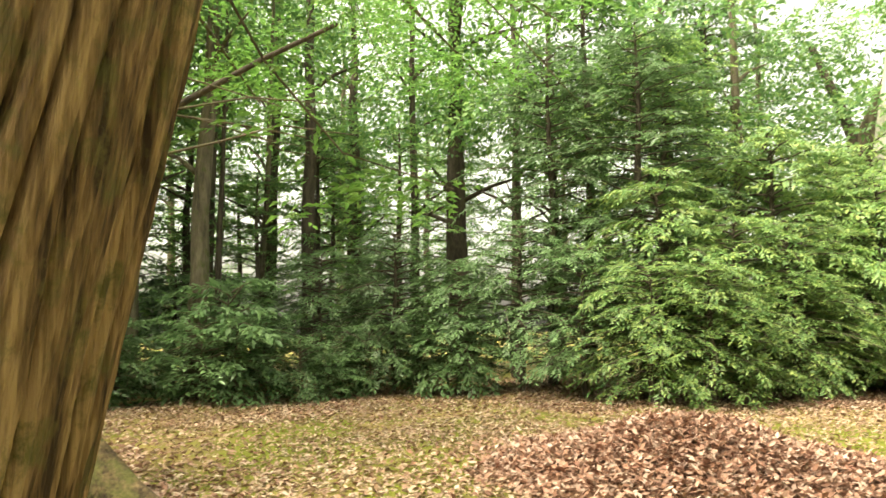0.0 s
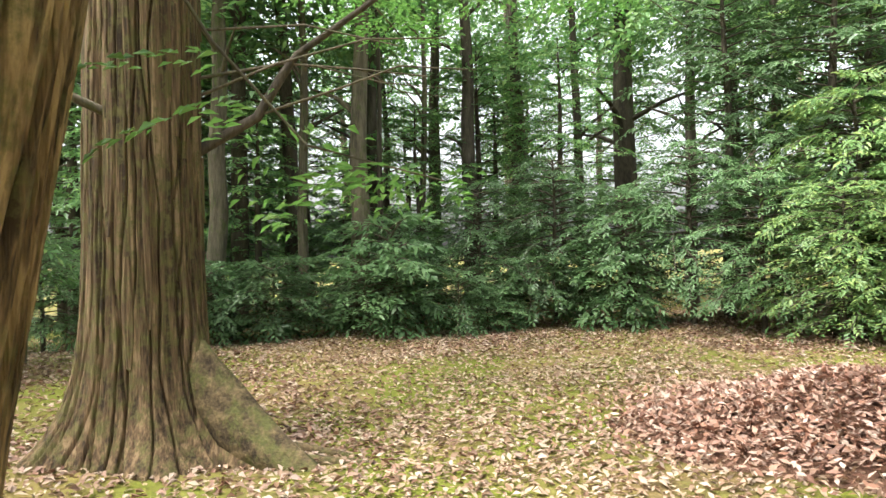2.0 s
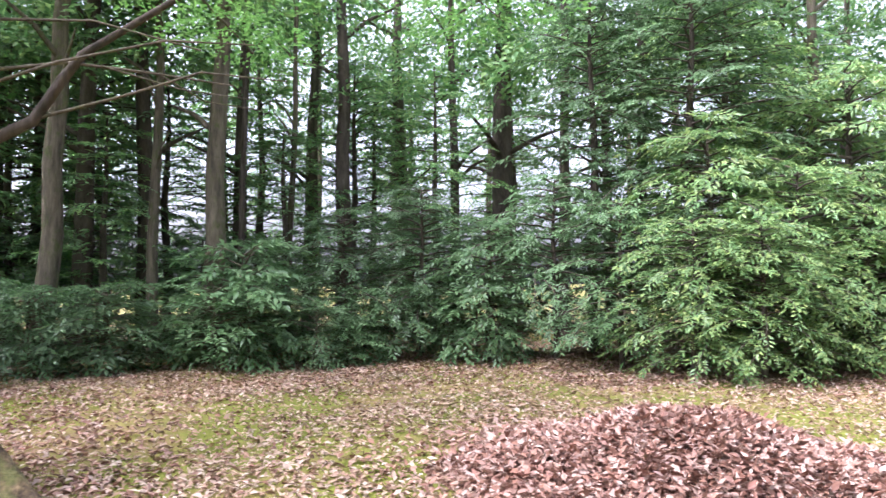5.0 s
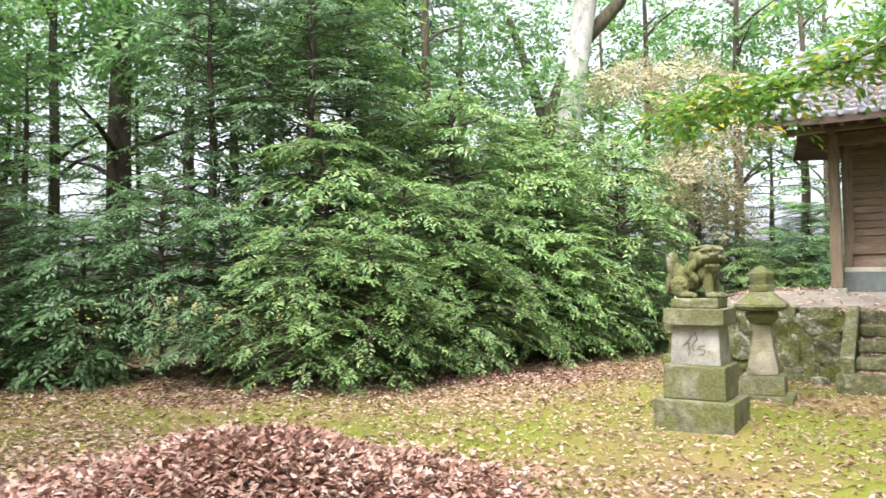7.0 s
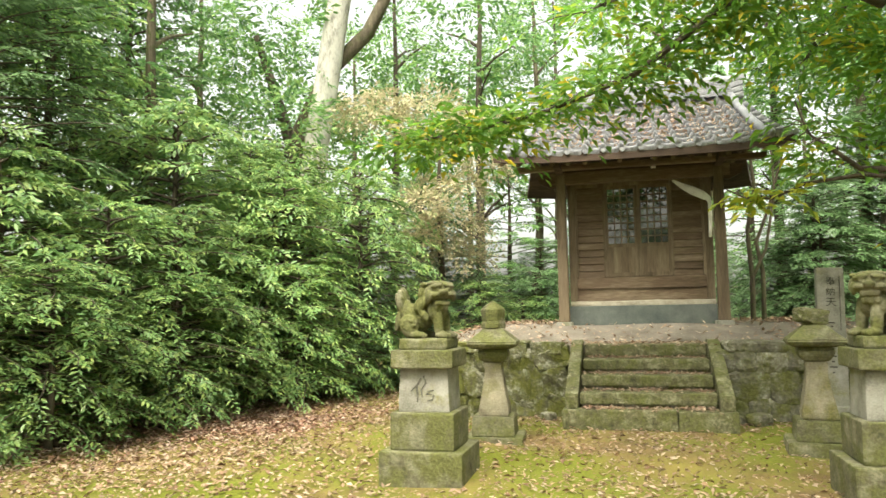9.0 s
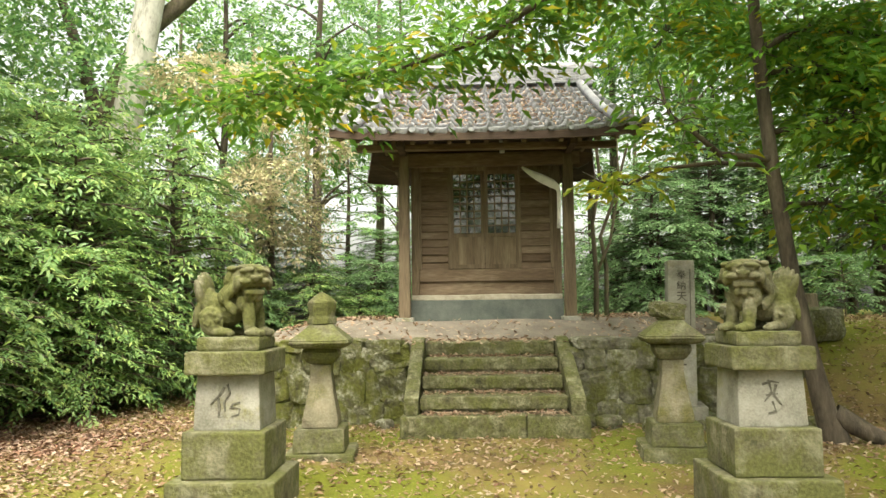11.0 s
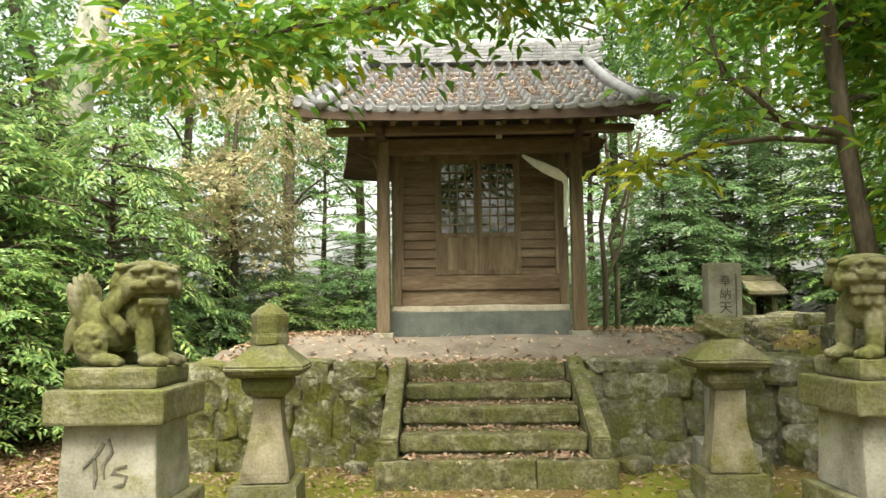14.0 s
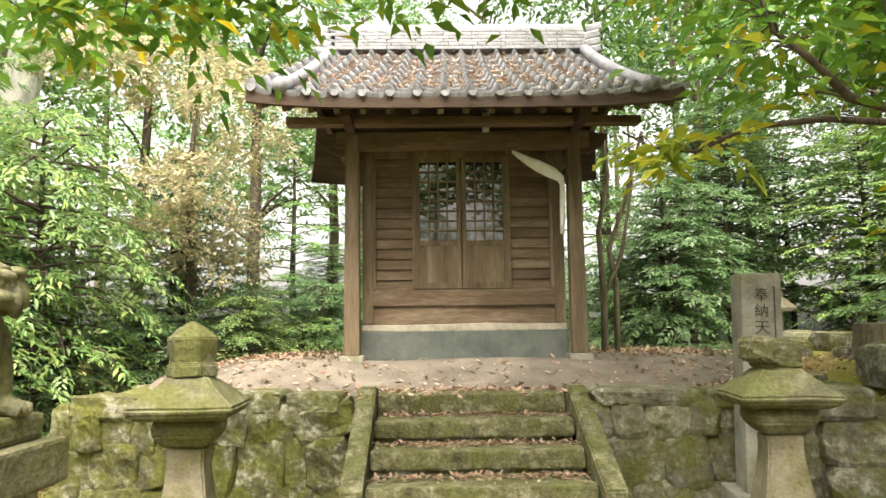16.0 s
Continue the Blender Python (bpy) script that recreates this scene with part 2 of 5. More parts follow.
def ring_tube(path, radii, segs=10, wobble=0.0, seed=0, lobes=0, lobe_amp=0.0, caps=True):
    """Vertices and quads of a tube along a path; lobes give ridged bark or buttresses."""
    rng = np.random.default_rng(seed)
    path = np.asarray(path, float)
    k = len(path)
    tang = np.gradient(path, axis=0)
    tang /= np.linalg.norm(tang, axis=1)[:, None]
    ref = np.array([1.0, 0.0, 0.0]) if abs(tang[0][0]) < 0.8 else np.array([0.0, 1.0, 0.0])
    ang = np.linspace(0, 2 * np.pi, segs, endpoint=False)
    ph = rng.uniform(0, 6.28, 4)
    vs = []
    for i in range(k):
        u = np.cross(tang[i], ref)
        u /= np.linalg.norm(u)
        w = np.cross(tang[i], u)
        r = radii[i] * (1 + wobble * (np.sin(3 * ang + ph[0] + i * 0.5) * 0.5 + np.sin(5 * ang + ph[1] - i * 0.8) * 0.3 + rng.uniform(-0.5, 0.5, segs)))
        if lobes:
            r = r * (1 + lobe_amp * np.sin(lobes * ang + ph[2] + 0.15 * np.sin(i * 0.7)))
        vs.append(path[i] + np.outer(np.cos(ang) * r, u) + np.outer(np.sin(ang) * r, w))
    vs = np.concatenate(vs)
    a = np.arange(segs)
    b = (a + 1) % segs
    fs = np.concatenate([np.stack([i * segs + a, (i + 1) * segs + a, (i + 1) * segs + b, i * segs + b], 1) for i in range(k - 1)])
    return vs, fs


def join_arrays(parts_):
    vs, fs, o = [], [], 0
    for v, f in parts_:
        vs.append(v)
        fs.append(f + o)
        o += len(v)
    return np.concatenate(vs), np.concatenate(fs)


def leaves_at(pos, axis, side, size, rng, droop=0.15, width=0.42):
    """Folded leaves: position, growing direction, sideways direction (N x 3), size (N)."""
    n = len(pos)
    nrm = np.cross(axis, side)
    s = size[:, None]
    base = pos
    tip = pos + axis * s - nrm * s * droop
    mid = pos + axis * s * 0.45
    lift = nrm * s * rng.uniform(0.02, 0.14, (n, 1))
    l = mid + side * s * width * 0.5 + lift
    r = mid - side * s * width * 0.5 + lift
    v = np.stack([base, r, tip, l], 1).reshape(-1, 3)
    i = np.arange(n)[:, None] * 4
    f = np.concatenate([i + [0, 1, 2], i + [0, 2, 3]], 1).reshape(-1, 3)
    return v, f


def unit(a):
    return a / (np.linalg.norm(a, axis=-1, keepdims=True) + 1e-9)


def sprays(centres, outward, rng, per=16, length=0.45, leaf=0.09, flat=0.6, droop=0.15, width=0.42, face=None):
    """Each spray is a twig with leaves on both sides, spread in one plane that faces the light and the open."""
    n = len(centres)
    up = unit((np.zeros((n, 3)) if face is None else face * 0.75) + [0, 0, 0.7] + rng.normal(0, 1 - flat, (n, 3)))
    a = outward + rng.normal(0, 0.45, (n, 3)) * [1, 1, 0.5]
    a = unit(a - up * (a * up).sum(1, keepdims=True) * 0.85)
    s = unit(np.cross(up, a))
    u = np.tile(np.linspace(0.0, 1, per), (n, 1)) + rng.uniform(-0.03, 0.03, (n, per))
    sg = np.where(np.arange(per) % 2, 1.0, -1.0)
    L = length * rng.uniform(0.6, 1.3, (n, 1))
    fan = (1.1 - 0.7 * u) * L * 0.5 * rng.uniform(0.1, 1.0, (n, per))
    pos = centres[:, None] + a[:, None] * (u * L)[..., None] + s[:, None] * (sg * fan)[..., None]
    pos[..., 2] -= (u ** 2 * L * 0.25) + fan * 0.15
    ax = unit(a[:, None] * 0.8 + s[:, None] * (sg * 0.75)[None, :, None] + rng.normal(0, 0.2, (n, per, 3)))
    nn = unit(up[:, None] + rng.normal(0, 0.28, (n, per, 3)))
    sd = unit(np.cross(nn, ax))
    sz = leaf * rng.uniform(0.6, 1.25, (n, per))
    return leaves_at(pos.reshape(-1, 3), ax.reshape(-1, 3), sd.reshape(-1, 3), sz.ravel(), rng, droop, width)


def crown_mesh(name, blobs, count, mat, seed, per=16, length=0.45, leaf=0.09, flat=0.6, lift=0.0):
    rng = np.random.default_rng(seed)
    b = np.asarray(blobs, float)
    vol = b[:, 3] * b[:, 4] + b[:, 4] * b[:, 5]
    pick = rng.choice(len(b), count, p=vol / vol.sum())
    d = unit(rng.normal(0, 1, (count, 3)))
    d[:, 2] = np.where(d[:, 2] < -0.25, -d[:, 2], d[:, 2])
    r = rng.uniform(0.45, 1.0, (count, 1)) ** 0.4
    r *= 1 + 0.18 * np.sin(d[:, :1] * 7 + seed) * np.cos(d[:, 1:2] * 6 + d[:, 2:] * 5)
    c = b[pick, :3] + d * r * b[pick, 3:6]
    out = unit(d * [1, 1, 0.5] + [0, 0, lift])
    v, f = sprays(c, out, rng, per, length, leaf, flat, 0.15, 0.48, d)
    return raw_mesh(name, v, f, 3, mat)


def frond_crown(name, seed, mat, radius, z0, z1, boughs, twigs=9, per=10, leaf=0.09, width=0.36, top=0.35, belly=0.35, rise=0.3, ragged=0.3):
    """Layered boughs round an axis; each carries flat pinnate twigs that tip outward, with shade between the layers."""
    rng = np.random.default_rng(seed)
    h = (np.arange(boughs) + rng.uniform(0, 1, boughs)) / boughs
    az = np.arange(boughs) * 2.399 + rng.uniform(-0.5, 0.5, boughs)
    prof = np.where(h < belly, 0.72 + 0.28 * h / belly, top + (1 - top) * (1 - (np.maximum(h - belly, 0) / (1 - belly)) ** 1.6))
    L = radius * prof * rng.uniform(1 - ragged, 1 + ragged * 0.5, boughs)
    out = np.stack([np.cos(az), np.sin(az), np.zeros(boughs)], 1)
    lift = rise * (0.35 + h) + rng.normal(0, 0.12, boughs)
    t = np.tile(np.linspace(0.22, 1.0, twigs), (boughs, 1)) + rng.uniform(-0.04, 0.04, (boughs, twigs))
    base = np.stack([np.zeros(boughs), np.zeros(boughs), z0 + (z1 - z0) * h], 1)
    p = base[:, None] + out[:, None] * (L[:, None] * t)[..., None]
    p[..., 2] += L[:, None] * (lift[:, None] * t - 0.32 * t ** 2.2)
    across = np.stack([-np.sin(az), np.cos(az), np.zeros(boughs)], 1)
    p += across[:, None] * (0.12 * L[:, None] * np.sin(t * 3 + az[:, None]))[..., None]
    sg = np.where(np.arange(twigs) % 2, 1.0, -1.0)
    end = (np.arange(twigs) >= twigs - 2).astype(float)
    slope = lift[:, None] - 0.68 * t ** 1.2
    fwd = out[:, None] * np.ones((1, twigs, 1))
    fwd = fwd + np.stack([np.zeros_like(slope), np.zeros_like(slope), slope], -1)
    ax = unit(fwd * (0.75 + end)[None, :, None] + across[:, None] * (sg * (0.85 - 0.5 * end))[None, :, None] + rng.normal(0, 0.16, (boughs, twigs, 3)))
    up = unit(np.array([0, 0, 1.0]) + out[:, None] * 0.45 + rng.normal(0, 0.22, (boughs, twigs, 3)))
    sd = unit(np.cross(up, ax))
    nn = np.cross(ax, sd)
    TL = (0.30 + 0.14 * rng.uniform(-1, 1, (boughs, twigs))) * (1.15 - 0.4 * t) * (leaf / 0.09) ** 0.6
    u = np.linspace(0.12, 1.0, per)
    ls = np.where(np.arange(per) % 2, 1.0, -1.0)
    ls[-1] = 0.0
    q = p[:, :, None] + ax[:, :, None] * (TL[..., None] * u)[..., None]
    q = q - np.array([0, 0, 1.0]) * (TL[..., None] * 0.22 * u ** 2)[..., None]
    n = boughs * twigs * per
    la = unit(ax[:, :, None] * 0.75 + sd[:, :, None] * ls[None, None, :, None] * 0.8 - nn[:, :, None] * 0.15 + rng.normal(0, 0.14, (boughs, twigs, per, 3))).reshape(-1, 3)
    ln = unit(nn[:, :, None] + rng.normal(0, 0.2, (boughs, twigs, per, 3))).reshape(-1, 3)
    lsd = unit(np.cross(ln, la))
    sz = leaf * rng.uniform(0.65, 1.2, n)
    v, f = leaves_at(q.reshape(-1, 3), la, lsd, sz, rng, 0.12, width)
    me = raw_mesh(name, v, f, 3, mat)
    wood = []
    for i in range(boughs):
        pts = np.concatenate([base[i:i + 1], p[i, :-1:3], p[i, -1:]])
        wood.append(ring_tube(pts, np.linspace(0.014, 0.004, len(pts)) * (0.6 + 0.4 * radius), 4, 0, i))
    return me, wood


def trunk_mesh(name, path, radii, mat, seed=0, segs=10, wobble=0.08, limbs=(), lobes=0, lobe_amp=0.0):
    arr = [ring_tube(path, radii, segs, wobble, seed, lobes, lobe_amp)]
    for i, (lp, lr) in enumerate(limbs):
        arr.append(ring_tube(lp, lr, 7, 0.08, seed + i + 1))
    v, f = join_arrays(arr)
    return raw_mesh(name, v, f, 4, mat, True)

# ---- ground ----


def smooth01(a, b, v):
    t = np.clip((v - a) / (b - a), 0, 1)
    return t * t * (3 - 2 * t)


def ground_z(x, y):
    x, y = np.asarray(x, float), np.asarray(y, float)
    z = 0.035 * np.sin(x * 0.9 + 0.6) * np.cos(y * 0.7 - 0.4) + 0.02 * np.sin(x * 2.3 + y * 1.7) - 0.03
    z = z * smooth01(-2.3, -3.4, y) * 1.0 + z * smooth01(1.4, 2.6, np.abs(x)) * smooth01(-3.4, -2.3, y)
    z = z + 1.12 * smooth01(-2.4, 0.3, y) * smooth01(2.6, 4.2, x)
    z = z - 0.075 * smooth01(-3.6, -4.4, y) * smooth01(-8.0, -6.5, y) * smooth01(-3.4, -2.4, x)
    r = np.hypot(x + 1, y + 6)
    return z - 9.0 * smooth01(22, 70, r)


gu = np.linspace(-1, 1, 221)
gs = 15 * gu + 700 * gu ** 9
gx, gy = np.meshgrid(gs - 2.5, gs - 7.0)
gv = np.stack([gx, gy, ground_z(gx, gy)], -1).reshape(-1, 3)
gi = (np.arange(220)[:, None] * 221 + np.arange(220)[None]).ravel()
ground = new("ground", raw_mesh("ground", gv, np.stack([gi, gi + 1, gi + 222, gi + 221], 1), 4, M_GROUND, True))
tagged(ground, "mossy forest floor strewn with dry leaves", "ground", kind="structure")


def scatter_leaves(name, x, y, z, mat, size, seed, tilt=0.35):
    rng = np.random.default_rng(seed)
    n = len(x)
    a = rng.uniform(0, 6.283, n)
    ax = unit(np.stack([np.cos(a), np.sin(a), rng.normal(0, tilt, n)], 1))
    up = unit(np.stack([rng.normal(0, tilt, n), rng.normal(0, tilt, n), np.ones(n)], 1))
    sd = unit(np.cross(up, ax))
    v, f = leaves_at(np.stack([x, y, z], 1), ax, sd, size * rng.uniform(0.55, 1.3, n), rng, rng.uniform(-0.25, 0.35), 0.46)
    return new(name, raw_mesh(name, v, f, 3, mat))


rng = np.random.default_rng(5)
N = 150000
lx = np.concatenate([rng.uniform(-13, 6, N), rng.uniform(-7, 1, 26000), rng.normal(-9.6, 1.6, 9000), rng.normal(-6.2, 1.3, 7000), rng.normal(4.3, 0.9, 5000)])
ly = np.concatenate([rng.uniform(-17, 1.5, N), rng.uniform(-14, -8, 26000), rng.normal(-9.5, 2.6, 9000), rng.normal(-3.2, 2.2, 7000), rng.normal(-1.2, 1.2, 5000)])
patch = 0.5 + 0.5 * np.sin(lx * 1.3 + 1.2 * np.sin(ly * 0.9)) * np.cos(ly * 1.1 + 0.7 * np.sin(lx * 1.7))
ok = (rng.uniform(0, 1, len(lx)) < 0.28 + 0.7 * patch ** 1.3)
ok &= ~((lx > -1.6) & (ly > -7.0) & (rng.uniform(0, 1, len(lx)) < 0.3))
ok &= ~((np.abs(lx) < 1.0) & (ly > -2.6)) & ~((ly > -1.75) & (lx > -3.15) & (lx < 3.0))
ok &= ~((np.abs(lx + 1.9) < 0.37) & (np.abs(ly + 4.85) < 0.37)) & ~((np.abs(lx - 1.7) < 0.37) & (np.abs(ly + 4.85) < 0.37))
lx, ly = lx[ok], ly[ok]
litter = scatter_leaves("leaf_litter", lx, ly, ground_z(lx, ly) + rng.uniform(0.002, 0.03, len(lx)), M_LITTER, 0.062, 6)
nx_, ny_ = rng.uniform(-4.2, 4.2, 30000), rng.uniform(-9.5, -1.9, 30000)
pk = rng.uniform(0, 1, 30000) < 0.12 + 0.85 * (0.5 + 0.5 * np.sin(nx_ * 2.1 + 1.5 * np.sin(ny_ * 1.6)) * np.cos(ny_ * 2.3 + np.sin(nx_ * 2.7))) ** 2
pk &= ~((np.abs(nx_) < 1.0) & (ny_ > -2.6))
nx_, ny_ = nx_[pk], ny_[pk]
fine_litter = scatter_leaves("fine_litter", nx_, ny_, ground_z(nx_, ny_) + rng.uniform(0.002, 0.02, len(nx_)), M_LITTER, 0.05, 16)
ex = np.concatenate([rng.normal(-9.3, 1.2, 11000), rng.normal(-5.2, 1.0, 7000), rng.normal(-5.9, 1.0, 5000), rng.normal(-7.0, 0.8, 5000)])
ey = np.concatenate([rng.uniform(-16, -4, 11000), rng.normal(-2.4, 1.1, 7000), rng.normal(-13.0, 1.1, 5000), rng.uniform(-7, -3, 5000)])
ek = rng.uniform(0, 1, len(ex)) < 0.25 + 0.75 * (0.5 + 0.5 * np.sin(ex * 1.9 + 1.1 * np.sin(ey * 1.4)) * np.cos(ey * 1.3 + np.sin(ex * 2.2)))
ek &= ex < -3.3
ex, ey = ex[ek], ey[ek]
drift = scatter_leaves("leaf_drift", ex, ey, ground_z(ex, ey) + rng.uniform(0.004, 0.04, len(ex)), M_PILE, 0.07, 26)
tagged(drift, "reddish brown leaves drifted along the edge of the wood", "fallen leaves", kind="stuff")
tagged(fine_litter, "small pale dry leaves in drifts between moss", "fallen leaves", kind="stuff")
tagged(litter, "dry brown fallen leaves scattered on mossy ground", "fallen leaves", kind="stuff")

# raked heap of leaves
PX, PY = -3.46, -8.92


def heap_z(x, y):
    u = ((x - PX) * 0.72 + (y - PY) * 0.69) / 1.15
    w = (-(x - PX) * 0.69 + (y - PY) * 0.72) / 0.80
    r = np.sqrt(u * u + w * w)
    return 0.43 * np.exp(-(r ** 1.45) * 1.0) * (1 + 0.12 * np.sin(x * 5) * np.cos(y * 6))


hu = np.linspace(-1, 1, 50)
hx, hy = np.meshgrid(PX + hu * 2.4, PY + hu * 2.4)
hz = ground_z(hx, hy) + heap_z(hx, hy) * 1.1 - 0.075
hi_ = (np.arange(49)[:, None] * 50 + np.arange(49)[None]).ravel()
pile = new("mound", raw_mesh("mound", np.stack([hx, hy, hz], -1).reshape(-1, 3), np.stack([hi_, hi_ + 1, hi_ + 51, hi_ + 50], 1), 4, M_PILE_BASE, True))
tagged(pile, "raked heap of dry brown leaves on mossy ground", "leaf pile")
q = rng.normal(0, 0.58, (34000, 2))
qx = PX + q[:, 0] * 1.15 * 0.72 - q[:, 1] * 0.85 * 0.69
qy = PY + q[:, 0] * 1.15 * 0.69 + q[:, 1] * 0.85 * 0.72
pl = scatter_leaves("loose_leaves", qx, qy, ground_z(qx, qy) + heap_z(qx, qy) + rng.uniform(-0.03, 0.05, len(qx)), M_PILE, 0.064, 8, 0.5)
pl.parent = pile
tagged(pl, kind="stuff")

# ---- terrace and retaining wall ----


def stone_mesh(name, mat, seed, cuts=4, rough=0.075):
    bm = bmesh.new()
    bmesh.ops.create_cube(bm, size=1)
    bmesh.ops.subdivide_edges(bm, edges=bm.edges[:], cuts=cuts, use_grid_fill=True)
    o = Vector((seed * 3.7, seed * 1.3, seed * 7.1))
    for v in bm.verts:
        p = v.co.copy()
        k = (p.x ** 10 + p.y ** 10 + p.z ** 10) ** (1 / 10)
        v.co = p * (0.5 / k) * (0.9 + 0.1 * 0.5 / max(0.3, p.length))
        v.co += noise.noise_vector(p * 1.7 + o) * rough + noise.noise_vector(p * 4.1 + o) * rough * 0.5
    me = bpy.data.meshes.new(name)
    bm.to_mesh(me)
    bm.free()
    me.materials.append(mat)
    return me


STONES = [stone_mesh("wall_stone", M_WALLSTONE, s) for s in range(1, 8)]
CAPS = [stone_mesh("cap_stone", M_WALLSTONE, s, 4, 0.05) for s in range(11, 15)]
RUBBLE = [stone_mesh("wall_stone", M_RUBBLE, s, 5, 0.11) for s in range(21, 28)]
RUBBLE_CAPS = [stone_mesh("cap_stone", M_RUBBLE, s, 4, 0.07) for s in range(31, 35)]


def terrace():
    bm = bmesh.new()
    nx, ny = 40, 34
    vs = [[None] * nx for _ in range(ny)]
    for j in range(ny):
        for i in range(nx):
            x, y = -2.98 + 5.93 * i / (nx - 1), -1.5 + 7.0 * j / (ny - 1)
            z = 0.868 + 0.25 * float(smooth01(-0.95, 0.05, y)) + 0.012 * math.sin(3 * x + 2 * y) - 0.5 * float(smooth01(3.2, 5.5, y))
            z -= 0.12 * float(smooth01(-2.2, -3.0, x))
            if abs(x) < 0.98:
                y = max(y, -0.95 + 0.0005 * j)
            vs[j][i] = bm.verts.new((x, y, z))
    for j in range(ny - 1):
        for i in range(nx - 1):
            bm.faces.new((vs[j][i], vs[j][i + 1], vs[j + 1][i + 1], vs[j + 1][i]))
    r = bmesh.ops.extrude_face_region(bm, geom=bm.faces[:])
    for v in [g for g in r["geom"] if isinstance(g, bmesh.types.BMVert)]:
        v.co.z = -0.3
    bmesh.ops.recalc_face_normals(bm, faces=bm.faces)
    return tagged(part("terrace", bm, M_DIRT, smooth=True), "raised packed-earth terrace behind a stone wall", "terrace", kind="structure")


terrace()
ter_leaf_x, ter_leaf_y = rng.uniform(-2.9, 2.9, 8000), rng.uniform(-1.45, 3.5, 8000)
k = (rng.uniform(0, 1, 8000) < 0.35 + 0.75 * smooth01(1.0, 2.6, np.abs(ter_leaf_x))) & ~((np.abs(ter_leaf_x) < 1.25) & (ter_leaf_y > -0.1))
ter_leaf_x, ter_leaf_y = ter_leaf_x[k], ter_leaf_y[k]
tl = scatter_leaves("terrace_leaves", ter_leaf_x, ter_leaf_y, 0.868 + 0.25 * smooth01(-0.95, 0.05, ter_leaf_y) + 0.022 - 0.12 * smooth01(-2.2, -3, ter_leaf_x) - 0.5 * smooth01(3.2, 5.5, ter_leaf_y), M_LITTER, 0.07, 12)
tagged(tl, "dry leaves strewn on the earth terrace", "fallen leaves", kind="stuff")


def retaining_wall(name, x0, x1, label, seed, sizes, stones, caps, y0=-1.62, top=0.93):
    rg = random.Random(seed)
    core = box(name, x0 + 0.05, x1 - 0.05, y0 + 0.12, y0 + 0.35, -0.2, top - 0.12, M_WALLSTONE, None, 0.02)
    tagged(core, label, "retaining wall", kind="structure")
    z = -0.06
    heights = [0.30, 0.33, 0.24]
    for row, h in enumerate(heights):
        x = x0 + (0.0 if row % 2 else -0.08)
        while x < x1 - 0.05:
            w = min(rg.choice(sizes), x1 - x + 0.04)
            if w < 0.14:
                break
            hh = h * rg.uniform(0.9, 1.22)
            st = new("stone", rg.choice(stones))
            st.parent = core
            st.matrix_local = pose(x + w / 2, y0 + 0.13 + rg.uniform(-0.03, 0.04), z + h / 2 + rg.uniform(-0.02, 0.02), rg.uniform(-5, 5), rg.uniform(-13, 13), rg.uniform(-5, 5)) @ Matrix.Diagonal((w * 1.16, 0.36, hh * 1.2, 1))
            x += w
        z += h
    x = x0
    while x < x1 - 0.05:
        w = min(rg.uniform(0.35, 0.85), x1 - x + 0.03)
        if w < 0.2:
            break
        st = new("cap_stone", rg.choice(caps))
        st.parent = core
        st.matrix_local = pose(x + w / 2, y0 + 0.17, top - 0.075 + rg.uniform(-0.015, 0.015), rg.uniform(-2, 2), rg.uniform(-2, 2), rg.uniform(-3, 3)) @ Matrix.Diagonal((w * 1.0, 0.46, rg.uniform(0.14, 0.18), 1))
        x += w + 0.01
    return core


retaining_wall("retaining_wall_1", -3.1, -0.9, "mossy rubble stone retaining wall with flat capstones", 3, (0.18, 0.24, 0.32, 0.42), RUBBLE, RUBBLE_CAPS)
retaining_wall("retaining_wall_2", 0.9, 3.0, "grey rubble stone retaining wall with flat capstones", 4, (0.22, 0.34, 0.5, 0.62), STONES, CAPS)
for i, (x, y, z, w, d, h) in enumerate(((2.95, -1.55, 0.16, 0.72, 0.6, 0.42), (2.86, -1.5, 0.52, 0.62, 0.6, 0.36), (2.74, -1.46, 0.82, 0.55, 0.6, 0.26), (2.95, -0.95, 0.3, 0.5, 0.6, 0.7), (2.92, -0.5, 0.55, 0.5, 0.6, 0.7), (2.92, 0.0, 0.75, 0.5, 0.6, 0.6))):
    st = new("corner_stone", STONES[(i * 3) % 7])
    st.parent = bpy.data.objects["retaining_wall_2"]
    st.matrix_local = pose(x, y, z, 2 * i, 3 - i, 4 * i - 8) @ Matrix.Diagonal((w, d, h, 1))
for i in range(9):
    st = new("stone", RUBBLE[i % 7])
    st.parent = bpy.data.objects["retaining_wall_1"]
    st.matrix_local = pose(-3.0, -1.2 + 0.45 * (i // 3) + 0.1 * (i % 3), 0.12 + 0.3 * (i % 3), 0, 0, 10 * i) @ Matrix.Diagonal((0.36, 0.5, 0.36, 1))
for i, (x, y, s) in enumerate([(1.05, -1.95, 0.16), (1.2, -2.0, 0.2), (2.2, -2.0, 0.26), (2.9, -1.95, 0.3), (3.7, -0.9, 0.4), (4.1, -0.4, 0.55), (4.4, -1.9, 0.3), (3.4, -2.1, 0.22), (-1.2, -1.9, 0.14), (1.6, -2.2, 0.12)]):
    st = new("boulder", STONES[i % 7])
    st.matrix_world = pose(x, y, float(ground_z(x, y)) + s * 0.25, 0, 0, 40 * i) @ Matrix.Diagonal((s * 1.3, s, s * 0.8, 1))
    tagged(st, "weathered loose grey stone at the wall foot", "rock", "loose stones by the wall")

